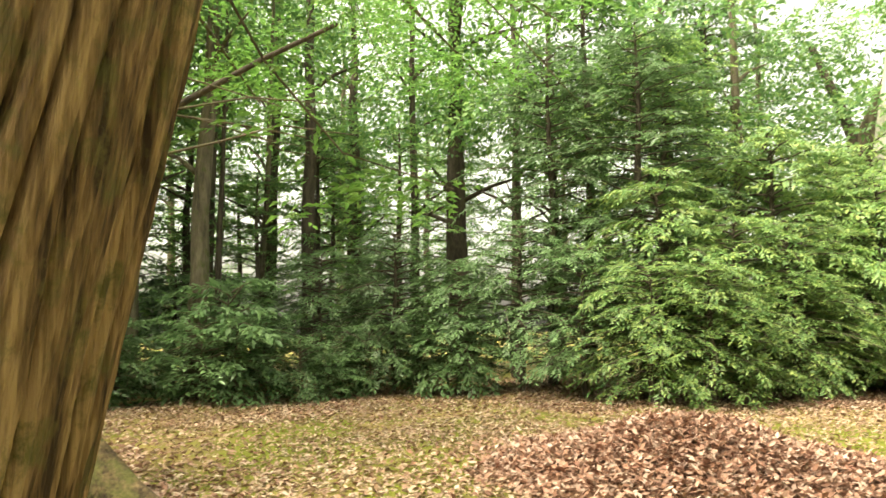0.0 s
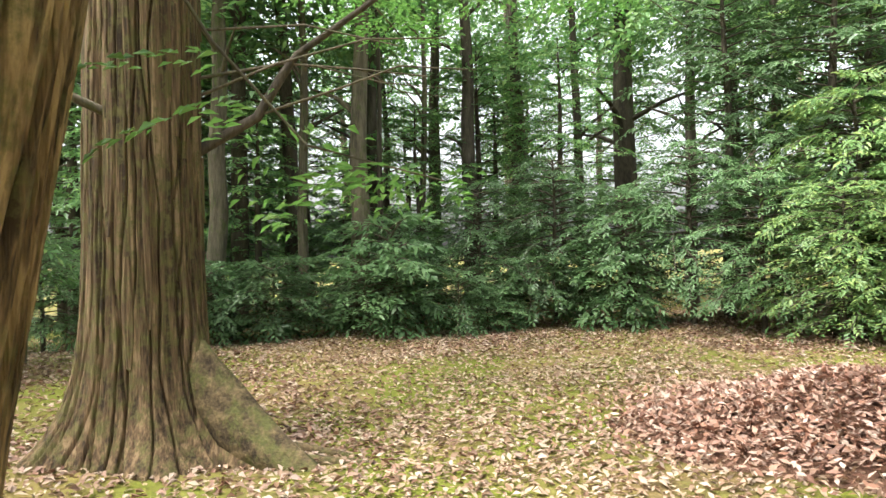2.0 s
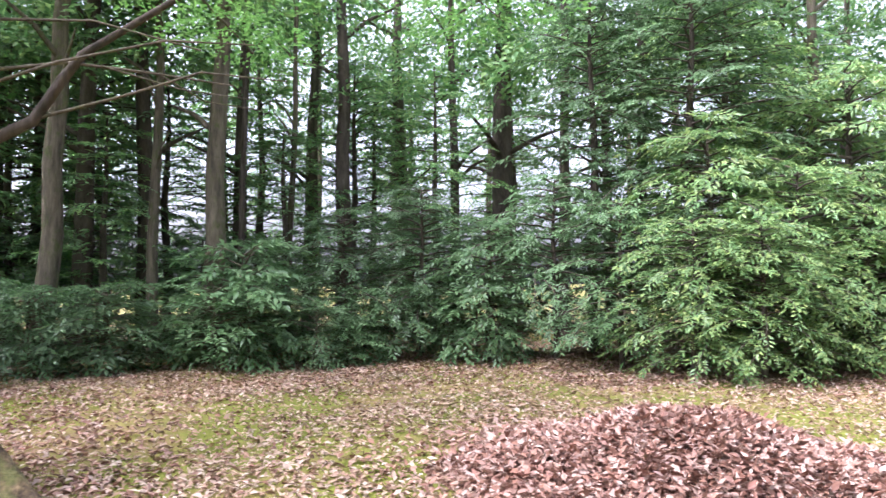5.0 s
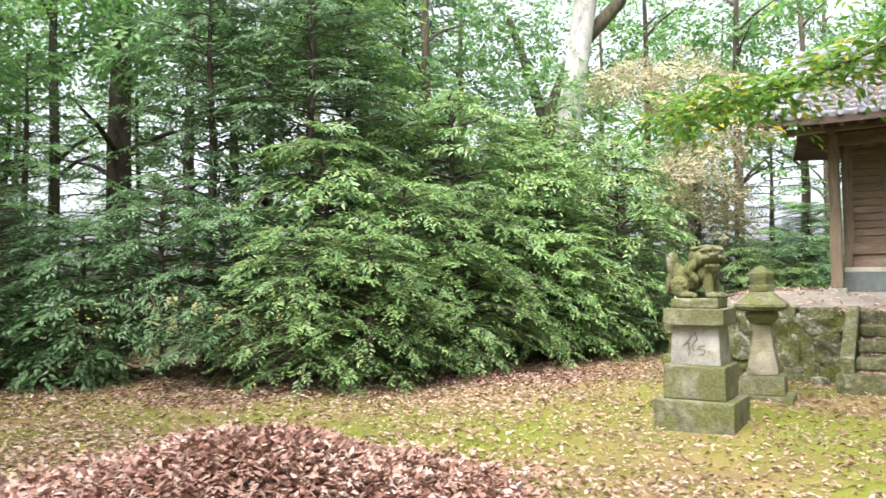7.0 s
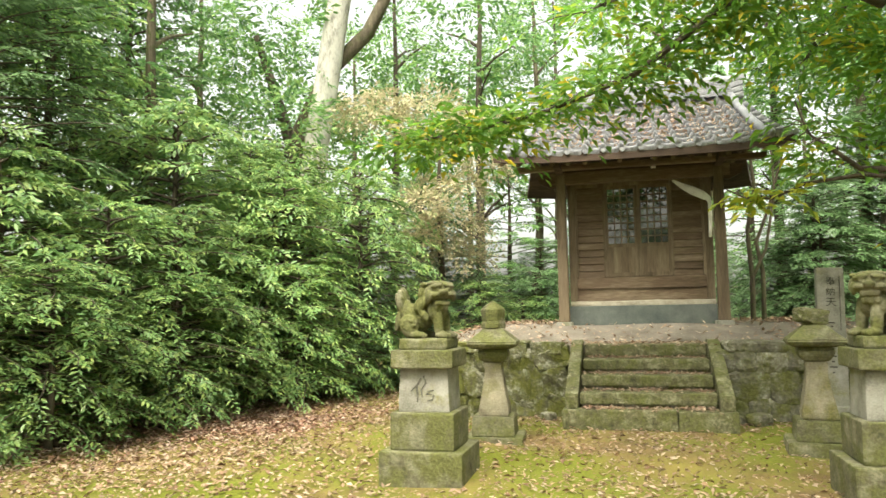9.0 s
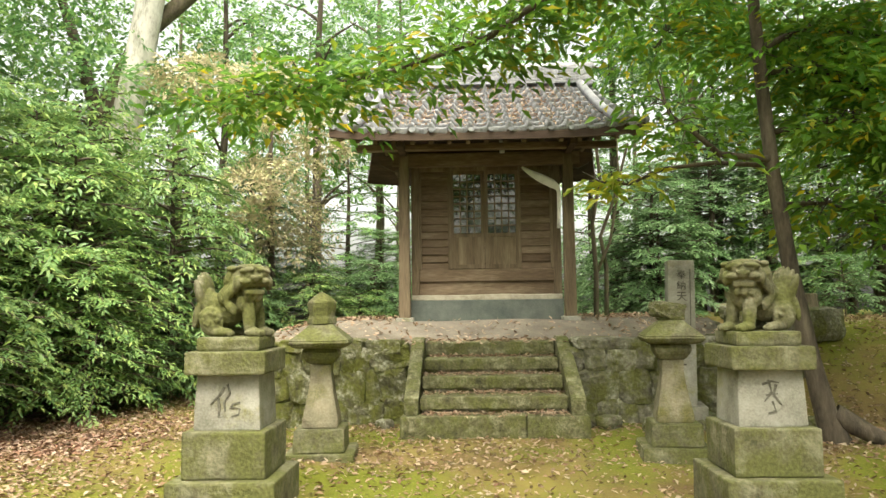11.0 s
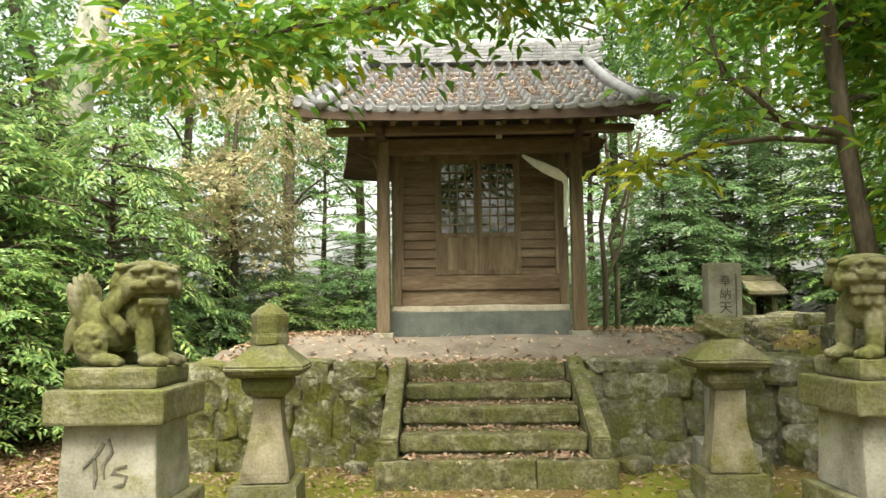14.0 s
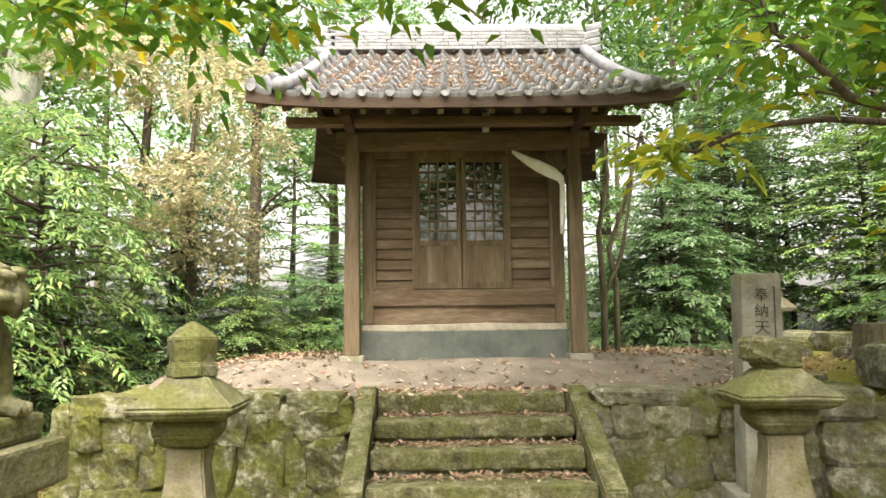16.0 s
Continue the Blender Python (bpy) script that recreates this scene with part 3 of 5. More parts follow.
# ---- stone stairs ----
stairs = new("stone_stairs")
stairs.location = (0, -2.58, 0)
tagged(stairs, "mossy stone stairs with sloping side kerbs", "stairs")


def sbox(name, x0, x1, y0, y1, z0, z1, mat=None, bevel=0.018, label="", rough=0.012):
    ob = box(name, x0, x1, y0 + 2.58, y1 + 2.58, z0, z1, mat or M_STEP, stairs, bevel, label, 1.0, rough, 3)
    return ob


sbox("base_slab", -0.965, 0.29, -2.58, -2.1, -0.06, 0.215)
sbox("base_slab", 0.305, 0.925, -2.575, -2.1, -0.06, 0.205)
fronts = [-2.37, -2.0, -1.63, -1.26]
for i, y in enumerate(fronts):
    z1 = 0.215 + 0.168 * (i + 1)
    sbox("step", -0.775, 0.735, y, y + (0.46 if i < 3 else 0.55), z1 - (0.13 if i < 3 else 0.155), z1, rough=0.014)
    sbox("riser", -0.765, 0.725, y + 0.05, y + 0.3, 0.2 + 0.168 * i - 0.03, z1 - 0.1, M_WALLSTONE, 0.01)
for x0, x1 in ((-0.935, -0.79), (0.75, 0.90)):
    bm = bmesh.new()
    prof = [(-2.50, 0.205), (-2.50, 0.37), (-1.28, 0.945), (-1.05, 0.945), (-1.05, 0.5), (-1.9, 0.205)]
    a = [bm.verts.new((x0, y + 2.58, z)) for y, z in prof]
    b = [bm.verts.new((x1, y + 2.58, z)) for y, z in prof]
    bm.faces.new(a)
    bm.faces.new(b[::-1])
    for i in range(6):
        bm.faces.new((a[i], b[i], b[(i + 1) % 6], a[(i + 1) % 6]))
    bmesh.ops.recalc_face_normals(bm, faces=bm.faces)
    bmesh.ops.bevel(bm, geom=bm.edges[:], offset=0.014, segments=2, affect="EDGES")
    part("side_kerb", bm, M_STEP, stairs, "sloping mossy stone kerb")
sx, sy, sz = [], [], []
for i, y in enumerate(fronts + [-2.58]):
    n = 420
    sx.append(rng.uniform(-0.76, 0.72, n))
    back = fronts[i + 1] if i < 3 else (y + 0.4 if i == 3 else -2.37)
    sy.append(back - np.abs(rng.normal(0, 0.10, n)) - 0.015)
    sz.append(np.full(n, 0.215 + 0.168 * (i + 1) + 0.012 if i < 4 else 0.23))
sx, sy, sz = map(np.concatenate, (sx, sy, sz))
stl = scatter_leaves("stair_leaves", sx, sy, sz, M_LITTER, 0.052, 15)
tagged(stl, "dry leaves gathered on the stone treads", "fallen leaves", kind="stuff")

# ---- wooden shrine ----
shrine = new("wooden_shrine")
shrine.location = (0, 0, 1.12)
tagged(shrine, "small weathered brown wooden shrine with grey tiled roof", "shrine")
SZ = 1.12


def wbox(name, x0, x1, y0, y1, z0, z1, mat=None, bevel=0.008, label="", parent=None, cuts=0, rough=0.0, taper=1.0):
    return box(name, x0, x1, y0, y1, z0 - SZ, z1 - SZ, mat or M_WOOD, parent or shrine, bevel, label, taper, rough, cuts)


FY = 0.30
wbox("foundation", -1.07, 1.07, FY - 0.02, FY + 1.6, 1.08, 1.40, M_CONCRETE, 0.01, "blue-grey concrete foundation")
wbox("mortar_rim", -1.06, 1.06, FY - 0.005, FY + 1.58, 1.40, 1.475, M_RENDER, 0.015, "crumbling pale mortar", cuts=4, rough=0.012)
wbox("sill", -1.05, 1.05, FY, FY + 0.1, 1.66, 1.83, M_BOARD)
wbox("skirting_board", -1.0, 1.0, FY + 0.03, FY + 0.07, 1.475, 1.66, M_BOARD, 0.004)
for s in (-1, 1):
    wbox("corner_post", s * 1.0 - 0.055, s * 1.0 + 0.055, FY - 0.012, FY + 0.1, 1.475, 3.36)
    wbox("front_post", s * 1.135 - 0.08, s * 1.135 + 0.08, 0.0, 0.16, 1.16, 3.42, M_WOOD, 0.018, taper=0.86)
    wbox("post_stone", s * 1.135 - 0.12, s * 1.135 + 0.12, -0.06, 0.22, 1.04, 1.165, M_GRANITE, 0.015)
    wbox("side_wall", s * 1.03 - 0.03, s * 1.03 + 0.03, FY + 0.1, FY + 1.55, 1.475, 3.4, M_BOARD, 0.005)
    wbox("back_post", s * 1.0 - 0.06, s * 1.0 + 0.06, FY + 1.46, FY + 1.57, 1.475, 3.4)
wbox("back_wall", -0.94, 0.94, FY + 1.5, FY + 1.56, 1.475, 3.4, M_BOARD, 0.005)
wbox("floor_boards", -0.97, 0.97, FY + 0.1, FY + 1.48, 1.5, 1.55, M_WOOD_DARK, 0.004)
# horizontal cladding on both sides of the door, lapped like clapboard
for s, xa, xb in ((-1, -0.945, -0.50), (1, 0.47, 0.945)):
    nb = 13
    for i in range(nb):
        z0 = 1.83 + 1.42 * i / nb
        z1 = 1.83 + 1.42 * (i + 1) / nb
        bm = bmesh.new()
        m = pose((xa + xb) / 2, FY + 0.055, (z0 + z1) / 2 - SZ, -15, 0, 0)
        add_box(bm, -(xb - xa) / 2, (xb - xa) / 2, -0.011, 0.011, -(z1 - z0) / 2 - 0.008, (z1 - z0) / 2 - 0.002, 0.003, 1.0, m)
        part("wall_board", bm, M_BOARD, shrine)
    wbox("batten", xa - 0.0, xa + 0.028, FY + 0.0, FY + 0.04, 1.84, 3.25, M_WOOD, 0.004)
    wbox("batten", xb - 0.035, xb, FY + 0.0, FY + 0.045, 1.84, 3.25, M_WOOD, 0.004)
for xa, xb in ((-0.945, -0.5), (0.47, 0.945)):
    wbox("head_board", xa, xb, FY + 0.03, FY + 0.08, 3.235, 3.36, M_WOOD, 0.004)
wbox("door_rail", -0.5, 0.47, FY + 0.02, FY + 0.09, 3.24, 3.34)
# two lattice doors
for n_, (xa, xb) in enumerate(((-0.50, -0.02), (-0.01, 0.47))):
    door = wbox("door", xa, xb, FY + 0.045, FY + 0.065, 1.84, 2.31, M_WOOD, 0.003, "wooden lattice door over a plain panel")
    dz = SZ
    for za, zb, nm in ((1.84, 1.90, "rail"), (2.29, 2.345, "rail"), (3.19, 3.245, "rail")):
        wbox(nm, xa, xb, FY + 0.03, FY + 0.07, za, zb, M_WOOD, 0.003, parent=door)
    wbox("stile", xa, xa + 0.045, FY + 0.028, FY + 0.072, 1.84, 3.245, M_WOOD, 0.003, parent=door)
    wbox("stile", xb - 0.045, xb, FY + 0.028, FY + 0.072, 1.84, 3.245, M_WOOD, 0.003, parent=door)
    for i in range(1, 4):
        x = xa + 0.045 + (xb - xa - 0.09) * i / 4
        wbox("lattice_bar", x - 0.009, x + 0.009, FY + 0.034, FY + 0.056, 2.345, 3.19, M_WOOD, 0.002, parent=door)
    for i in range(1, 8):
        z = 2.345 + 0.845 * i / 8
        wbox("lattice_bar", xa + 0.045, xb - 0.045, FY + 0.036, FY + 0.054, z - 0.009, z + 0.009, M_WOOD, 0.002, parent=door)
    wbox("door_board", xa + 0.12, xa + 0.22, FY + 0.038, FY + 0.05, 1.9, 2.29, M_WOOD, 0.003, parent=door)
    wbox("door_board", xa + 0.30, xa + 0.39, FY + 0.038, FY + 0.05, 1.9, 2.29, M_WOOD, 0.003, parent=door)
    wbox("glass", xa + 0.04, xb - 0.04, FY + 0.058, FY + 0.062, 2.34, 3.19, GLASS, 0.0, "dark reflecting glass", parent=door)
# beams and brackets
wbox("tie_beam", -1.30, 1.30, 0.02, 0.14, 3.255, 3.44, M_BOARD, 0.012)
wbox("tie_beam", -1.1, 1.1, FY - 0.03, FY + 0.11, 3.34, 3.52, M_WOOD_DARK, 0.012)
wbox("eave_purlin", -1.75, 1.75, -0.30, -0.16, 3.42, 3.5, M_BOARD, 0.01)
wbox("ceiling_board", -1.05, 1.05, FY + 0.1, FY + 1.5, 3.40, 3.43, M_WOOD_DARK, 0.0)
for s in (-1, 1):
    bm = bmesh.new()
    a = [bm.verts.new((s * 1.2 + s * x, y, z - SZ)) for x, z in ((0, 3.22), (0.08, 3.20), (0.24, 3.28), (0.30, 3.40), (0, 3.44)) for y in (0.03,)]
    b = [bm.verts.new((v.co.x, 0.13, v.co.z)) for v in a]
    bm.faces.new(a)
    bm.faces.new(b[::-1])
    for i in range(5):
        bm.faces.new((a[i], b[i], b[(i + 1) % 5], a[(i + 1) % 5]))
    bmesh.ops.recalc_face_normals(bm, faces=bm.faces)
    part("bracket", bm, M_WOOD_DARK, shrine, "carved dark beam end")
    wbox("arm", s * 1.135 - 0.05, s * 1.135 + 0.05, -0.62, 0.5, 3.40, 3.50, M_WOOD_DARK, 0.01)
wbox("pale_strip", 0.2, 0.27, -0.02, 0.015, 3.42, 3.62, M_CLOTH, 0.002, "pale splintered strip")

# roof: two curved slopes
EY, EZ, RY, RZ = -0.76, 3.56, 1.05, 4.68
HALF_E, HALF_R = 2.03, 1.64


def roof_at(u, w, lift=0.0):
    """u: -1 to 1 across, w: 0 at the eave to 1 at the ridge; concave, with upturned corners."""
    half = HALF_E + (HALF_R - HALF_E) * w ** 0.85
    y = EY + (RY - EY) * w
    z = EZ + (RZ - EZ) * (0.80 * w + 0.20 * w * w) + 0.07 * abs(u) ** 4 * (1 - w)
    return Vector((u * half, y, z + lift))


roof = wbox("roof", -1.5, 1.5, 0.95, 1.15, 4.3, 4.5, M_WOOD_DARK, 0.01, "grey pantile roof littered with dry leaves")


def slope(mirror):
    bm = bmesh.new()
    nu, nw = 24, 10
    g = []
    for lift in (-0.02, -0.10):
        rows = []
        for j in range(nw + 1):
            row = []
            for i in range(nu + 1):
                p = roof_at(-1 + 2 * i / nu, j / nw, lift)
                if mirror:
                    p.y = 2 * RY - p.y
                row.append(bm.verts.new((p.x, p.y, p.z - SZ)))
            rows.append(row)
        g.append(rows)
    for rows in g:
        for j in range(nw):
            for i in range(nu):
                bm.faces.new((rows[j][i], rows[j][i + 1], rows[j + 1][i + 1], rows[j + 1][i]))
    t, b = g
    for i in range(nu):
        bm.faces.new((t[0][i], b[0][i], b[0][i + 1], t[0][i + 1]))
    for j in range(nw):
        for e in (0, nu):
            bm.faces.new((t[j][e], t[j + 1][e], b[j + 1][e], b[j][e]))
    bmesh.ops.recalc_face_normals(bm, faces=bm.faces)
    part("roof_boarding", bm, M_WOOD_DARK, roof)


slope(False)
slope(True)
for s in (-1, 1):
    bm = bmesh.new()
    a = [bm.verts.new((s * 1.45, y, z - SZ)) for y, z in ((-0.4, 3.55), (1.05, 4.5), (2.5, 3.55))]
    b = [bm.verts.new((s * 1.40, y, z - SZ)) for y, z in ((-0.4, 3.55), (1.05, 4.5), (2.5, 3.55))]
    bm.faces.new(a)
    bm.faces.new(b[::-1])
    for i in range(3):
        bm.faces.new((a[i], b[i], b[(i + 1) % 3], a[(i + 1) % 3]))
    bmesh.ops.recalc_face_normals(bm, faces=bm.faces)
    part("gable_board", bm, M_BOARD, roof)
# rafters and eave board
for i in range(17):
    u = -0.95 + 1.9 * i / 16
    p0, p1 = roof_at(u, 0.02, -0.15), roof_at(u * 0.97, 0.5, -0.15)
    bm = bmesh.new()
    d = p1 - p0
    m = Matrix.Translation((p0 + p1) / 2 - Vector((0, 0, SZ))) @ d.to_track_quat("Y", "Z").to_matrix().to_4x4()
    add_box(bm, -0.028, 0.028, -d.length / 2, d.length / 2, -0.04, 0.04, 0.004, 1.0, m)
    part("rafter", bm, M_BOARD, roof)
bm = bmesh.new()
prev = None
for i in range(25):
    u = -1 + i / 12
    p = roof_at(u * 0.995, 0.0)
    q4 = [bm.verts.new((p.x, p.y + dy, p.z + dz - SZ)) for dy, dz in ((-0.016, 0.0), (-0.016, -0.125), (0.04, -0.125), (0.04, -0.022))]
    if prev:
        for k4 in range(4):
            bm.faces.new((prev[k4], prev[(k4 + 1) % 4], q4[(k4 + 1) % 4], q4[k4]))
    prev = q4
bmesh.ops.recalc_face_normals(bm, faces=bm.faces)
part("eave_board", bm, M_WOOD_DARK, roof)

# pantiles: wavy S-shaped pieces laid in lapped courses
COLS, ROWS = 16, 9


def tile_mesh(thick_front):
    n = 8
    vs, fs = [], []
    for row, (yy, zz) in enumerate(((0.0, 0.035), (1.0, 0.005))):
        for i in range(n + 1):
            x = i / n
            h = 0.072 * (max(0.0, math.cos((x - 0.16) * 2 * math.pi / 0.62)) if x < 0.32 else 0.0) - 0.018 * math.sin(max(0, (x - 0.32) / 0.68) * math.pi)
            vs.append((x - 0.5, yy, zz + h))
    k0 = n + 1
    for i in range(n):
        fs.append((i, i + 1, k0 + i + 1, k0 + i))
    base = len(vs)
    for i in range(n + 1):
        x, y, z = vs[i]
        vs.append((x, y + 0.0, z - thick_front))
    for i in range(n):
        fs.append((base + i, base + i + 1, i + 1, i))
    return raw_mesh("tile", vs, fs, 4, M_TILE, False)


TILE, TILE_EAVE = tile_mesh(0.03), tile_mesh(0.06)
for side in (0, 1):
    for r in range(ROWS):
        w0, w1 = r / ROWS, (r + 1) / ROWS
        for c in range(COLS):
            ua, ub = -1 + 2 * c / COLS, -1 + 2 * (c + 1) / COLS
            p0 = (roof_at(ua, w0) + roof_at(ub, w0)) / 2
            p1 = (roof_at(ua, w1) + roof_at(ub, w1)) / 2
            wid = (roof_at(ub, w0) - roof_at(ua, w0))
            ln = p1 - p0
            ti = new("tile", TILE_EAVE if r == 0 else TILE)
            ti.parent = roof
            xa_ = wid.normalized()
            ya_ = (ln - xa_ * ln.dot(xa_)).normalized()
            za_ = xa_.cross(ya_)
            o = p0 - ya_ * 0.03
            m = Matrix(((xa_.x * wid.length, ln.x * 1.12, za_.x, o.x), (xa_.y * wid.length, ln.y * 1.12, za_.y, o.y), (xa_.z * wid.length, ln.z * 1.12, za_.z, o.z - SZ + 0.005), (0, 0, 0, 1)))
            if side:
                m = Matrix.Translation((0, 2 * RY, 0)) @ Matrix.Diagonal((-1, -1, 1, 1)) @ m
            ti.matrix_local = m
# round end caps along the eave
for c in range(COLS + 1):
    p = roof_at(-1 + 2 * c / COLS + 0.03 * (c < COLS), 0.0)
    bm = bmesh.new()
    bmesh.ops.create_cone(bm, cap_ends=True, segments=14, radius1=0.04, radius2=0.04, depth=0.04, matrix=pose(p.x, p.y - 0.025, p.z + 0.012 - SZ, 90, 0, 0))
    part("end_cap", bm, M_TILE, roof)
# descending ridges near both verges
for s in (-1, 1):
    for k3, (u0, u1, rad) in enumerate(((0.84, 0.90, 0.062),)):
        pth = [np.array(roof_at(s * (u0 + (u1 - u0) * j / 8), j / 8 * 0.97, 0.055)) - [0, 0.03, SZ] for j in range(9)]
        v, f = ring_tube(pth, [rad] * 9, 10, 0.03, k3)
        ob = new("descending_ridge", raw_mesh("descending_ridge", v, f, 4, M_TILE, True))
        ob.parent = roof
        bm = bmesh.new()
        bmesh.ops.create_uvsphere(bm, u_segments=12, v_segments=8, radius=rad * 1.25, matrix=Matrix.Translation(Vector(pth[0])))
        part("ridge_end", bm, M_TILE, roof, smooth=True)
# main ridge: thin courses of flat tiles with a rounded top
for i in range(6):
    hw = 0.15 - 0.008 * i
    for j in range(9):
        xa, xb = -1.50 + 3.0 * j / 9, -1.50 + 3.0 * (j + 1) / 9 - 0.006
        off = 0.06 if i % 2 else 0.0
        wbox("ridge_tile", max(-1.5, xa + off), min(1.5, xb + off), RY - hw, RY + hw, RZ + 0.045 * i, RZ + 0.045 * i + 0.038, M_TILE, 0.006, parent=roof)
v, f = ring_tube([(x, RY, RZ + 0.285 - SZ) for x in np.linspace(-1.52, 1.52, 20)], [0.075] * 20, 12, 0.04, 3)
ob = new("ridge_cap", raw_mesh("ridge_cap", v, f, 4, M_TILE, True))
ob.parent = roof
for s in (-1, 1):
    for k3 in range(4):
        bm = bmesh.new()
        add_box(bm, -0.10, 0.10, -0.17 + 0.02 * k3, 0.17 - 0.02 * k3, -0.045, 0.045, 0.02, 1.0, pose(s * (1.58 + 0.03 * (k3 == 3)), RY, RZ - 0.02 + 0.1 * k3 - SZ, 0, s * -14, 0))
        part("ridge_end_ornament", bm, M_TILE, roof, "stacked curved ridge-end tile")
# dry leaves lying on the roof
ru, rw = rng.uniform(-0.82, 0.82, 2200), rng.beta(1.7, 1.7, 2200)
rp3 = np.array([roof_at(a, b, 0.05) for a, b in zip(ru, rw)])
rl = scatter_leaves("roof_leaves", rp3[:, 0], rp3[:, 1], rp3[:, 2], M_LITTER, 0.055, 21, 0.4)
tagged(rl, "dry brown leaves caught on the roof tiles", "fallen leaves", kind="stuff")


# hanging white cloth
def ribbon(name, pts, widths, normal, mat, thick=0.006):
    bm = bmesh.new()
    rows = []
    nv = Vector(normal)
    for i, p in enumerate(pts):
        p = Vector(p)
        d = (Vector(pts[min(i + 1, len(pts) - 1)]) - Vector(pts[max(i - 1, 0)])).normalized()
        s = d.cross(nv).normalized() * widths[i] / 2
        rows.append([bm.verts.new(p - s), bm.verts.new(p - s * 0.3 + nv * thick * 2), bm.verts.new(p + s * 0.4 - nv * thick), bm.verts.new(p + s)])
    for a, b in zip(rows, rows[1:]):
        for i in range(3):
            bm.faces.new((a[i], a[i + 1], b[i + 1], b[i]))
    r = bmesh.ops.extrude_face_region(bm, geom=bm.faces[:])
    for v in [g for g in r["geom"] if isinstance(g, bmesh.types.BMVert)]:
        v.co -= nv * thick
    bmesh.ops.recalc_face_normals(bm, faces=bm.faces)
    return part(name, bm, mat, None, smooth=True)


cl = ribbon("hanging_cloth", [(0.50, 0.01, 3.22), (0.62, -0.02, 3.13), (0.76, -0.03, 3.05), (0.90, -0.03, 2.98), (0.985, -0.02, 2.92), (1.0, -0.01, 2.86), (1.0, 0.0, 2.70), (0.995, 0.0, 2.50), (0.985, 0.0, 2.36)], [0.03, 0.08, 0.12, 0.12, 0.08, 0.05, 0.055, 0.05, 0.04], (0, -1, 0), M_CLOTH)
tagged(cl, "torn white cloth strip hanging from the shrine beam", "cloth")

# ---- guardian statues on pedestals ----


def pedestal(x, y, strokes):
    p = new("stone_pedestal")
    p.location = (x, y, -0.05)
    tagged(p, "tiered mossy stone pedestal with a carved pale block", "pedestal", "pedestals of the guardian statues")

    def blk(name, w, z0, z1, mat, d=None, bevel=0.014, taper=1.0, label=""):
        d = d or w
        return box(name, -w / 2, w / 2, -d / 2, d / 2, z0 + 0.05, z1 + 0.05, mat, p, bevel, label, taper, 0.006, 2)

    blk("base_block", 0.72, -0.16, 0.185, M_STONE)
    blk("lower_block", 0.56, 0.185, 0.495, M_STONE)
    mid = blk("carved_block", 0.45, 0.495, 0.865, M_GRANITE, 0.43, 0.01, 0.93, "pale granite block with a carved character")
    blk("cap_block", 0.545, 0.865, 1.02, M_STONE, 0.55)
    blk("plinth", 0.43, 1.02, 1.115, M_STONE, 0.42, 0.02)
    # Dark strips on the uncut face; their colour stands for shade in grooves.
    for pts, w in strokes:
        bm = bmesh.new()
        prev = None
        for i, (a, b) in enumerate(pts):
            j = min(i + 1, len(pts) - 1)
            h = max(0, j - 1)
            dx, dz = pts[j][0] - pts[h][0], pts[j][1] - pts[h][1]
            L = math.hypot(dx, dz) or 1
            ww = w * (1.0 if i < len(pts) - 1 else 0.4)
            nx, nz = -dz / L * ww, dx / L * ww
            yy = -0.2215 + 0.015 * (b - 0.495) / 0.37
            f4 = [bm.verts.new((a + nx, yy, b + nz + 0.05)), bm.verts.new((a - nx, yy, b - nz + 0.05)), bm.verts.new((a - nx, yy + 0.012, b - nz + 0.05)), bm.verts.new((a + nx, yy + 0.012, b + nz + 0.05))]
            if prev:
                for k4 in range(4):
                    bm.faces.new((prev[k4], prev[(k4 + 1) % 4], f4[(k4 + 1) % 4], f4[k4]))
            else:
                bm.faces.new(f4)
            prev = f4
        bm.faces.new(prev[::-1])
        bmesh.ops.recalc_face_normals(bm, faces=bm.faces)
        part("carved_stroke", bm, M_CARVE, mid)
    return p


pedestal(-1.9, -4.80, [([(-0.02, 0.78), (-0.05, 0.73), (-0.11, 0.67)], 0.0082), ([(-0.06, 0.71), (-0.05, 0.64), (-0.055, 0.58)], 0.0088), ([(0.0, 0.80), (0.02, 0.74), (-0.02, 0.68), (-0.01, 0.62)], 0.0068), ([(0.09, 0.68), (0.04, 0.67), (0.02, 0.64)], 0.0061), ([(0.03, 0.65), (0.09, 0.64), (0.08, 0.60), (0.03, 0.59)], 0.0068)])
pedestal(1.70, -4.80, [([(-0.06, 0.77), (0.0, 0.79), (0.05, 0.78)], 0.0075), ([(-0.02, 0.80), (0.0, 0.72), (-0.05, 0.66)], 0.0082), ([(0.03, 0.77), (0.01, 0.70), (0.06, 0.64)], 0.0082), ([(-0.04, 0.70), (0.04, 0.71)], 0.0061), ([(0.0, 0.66), (0.02, 0.60), (-0.03, 0.585)], 0.0075)])


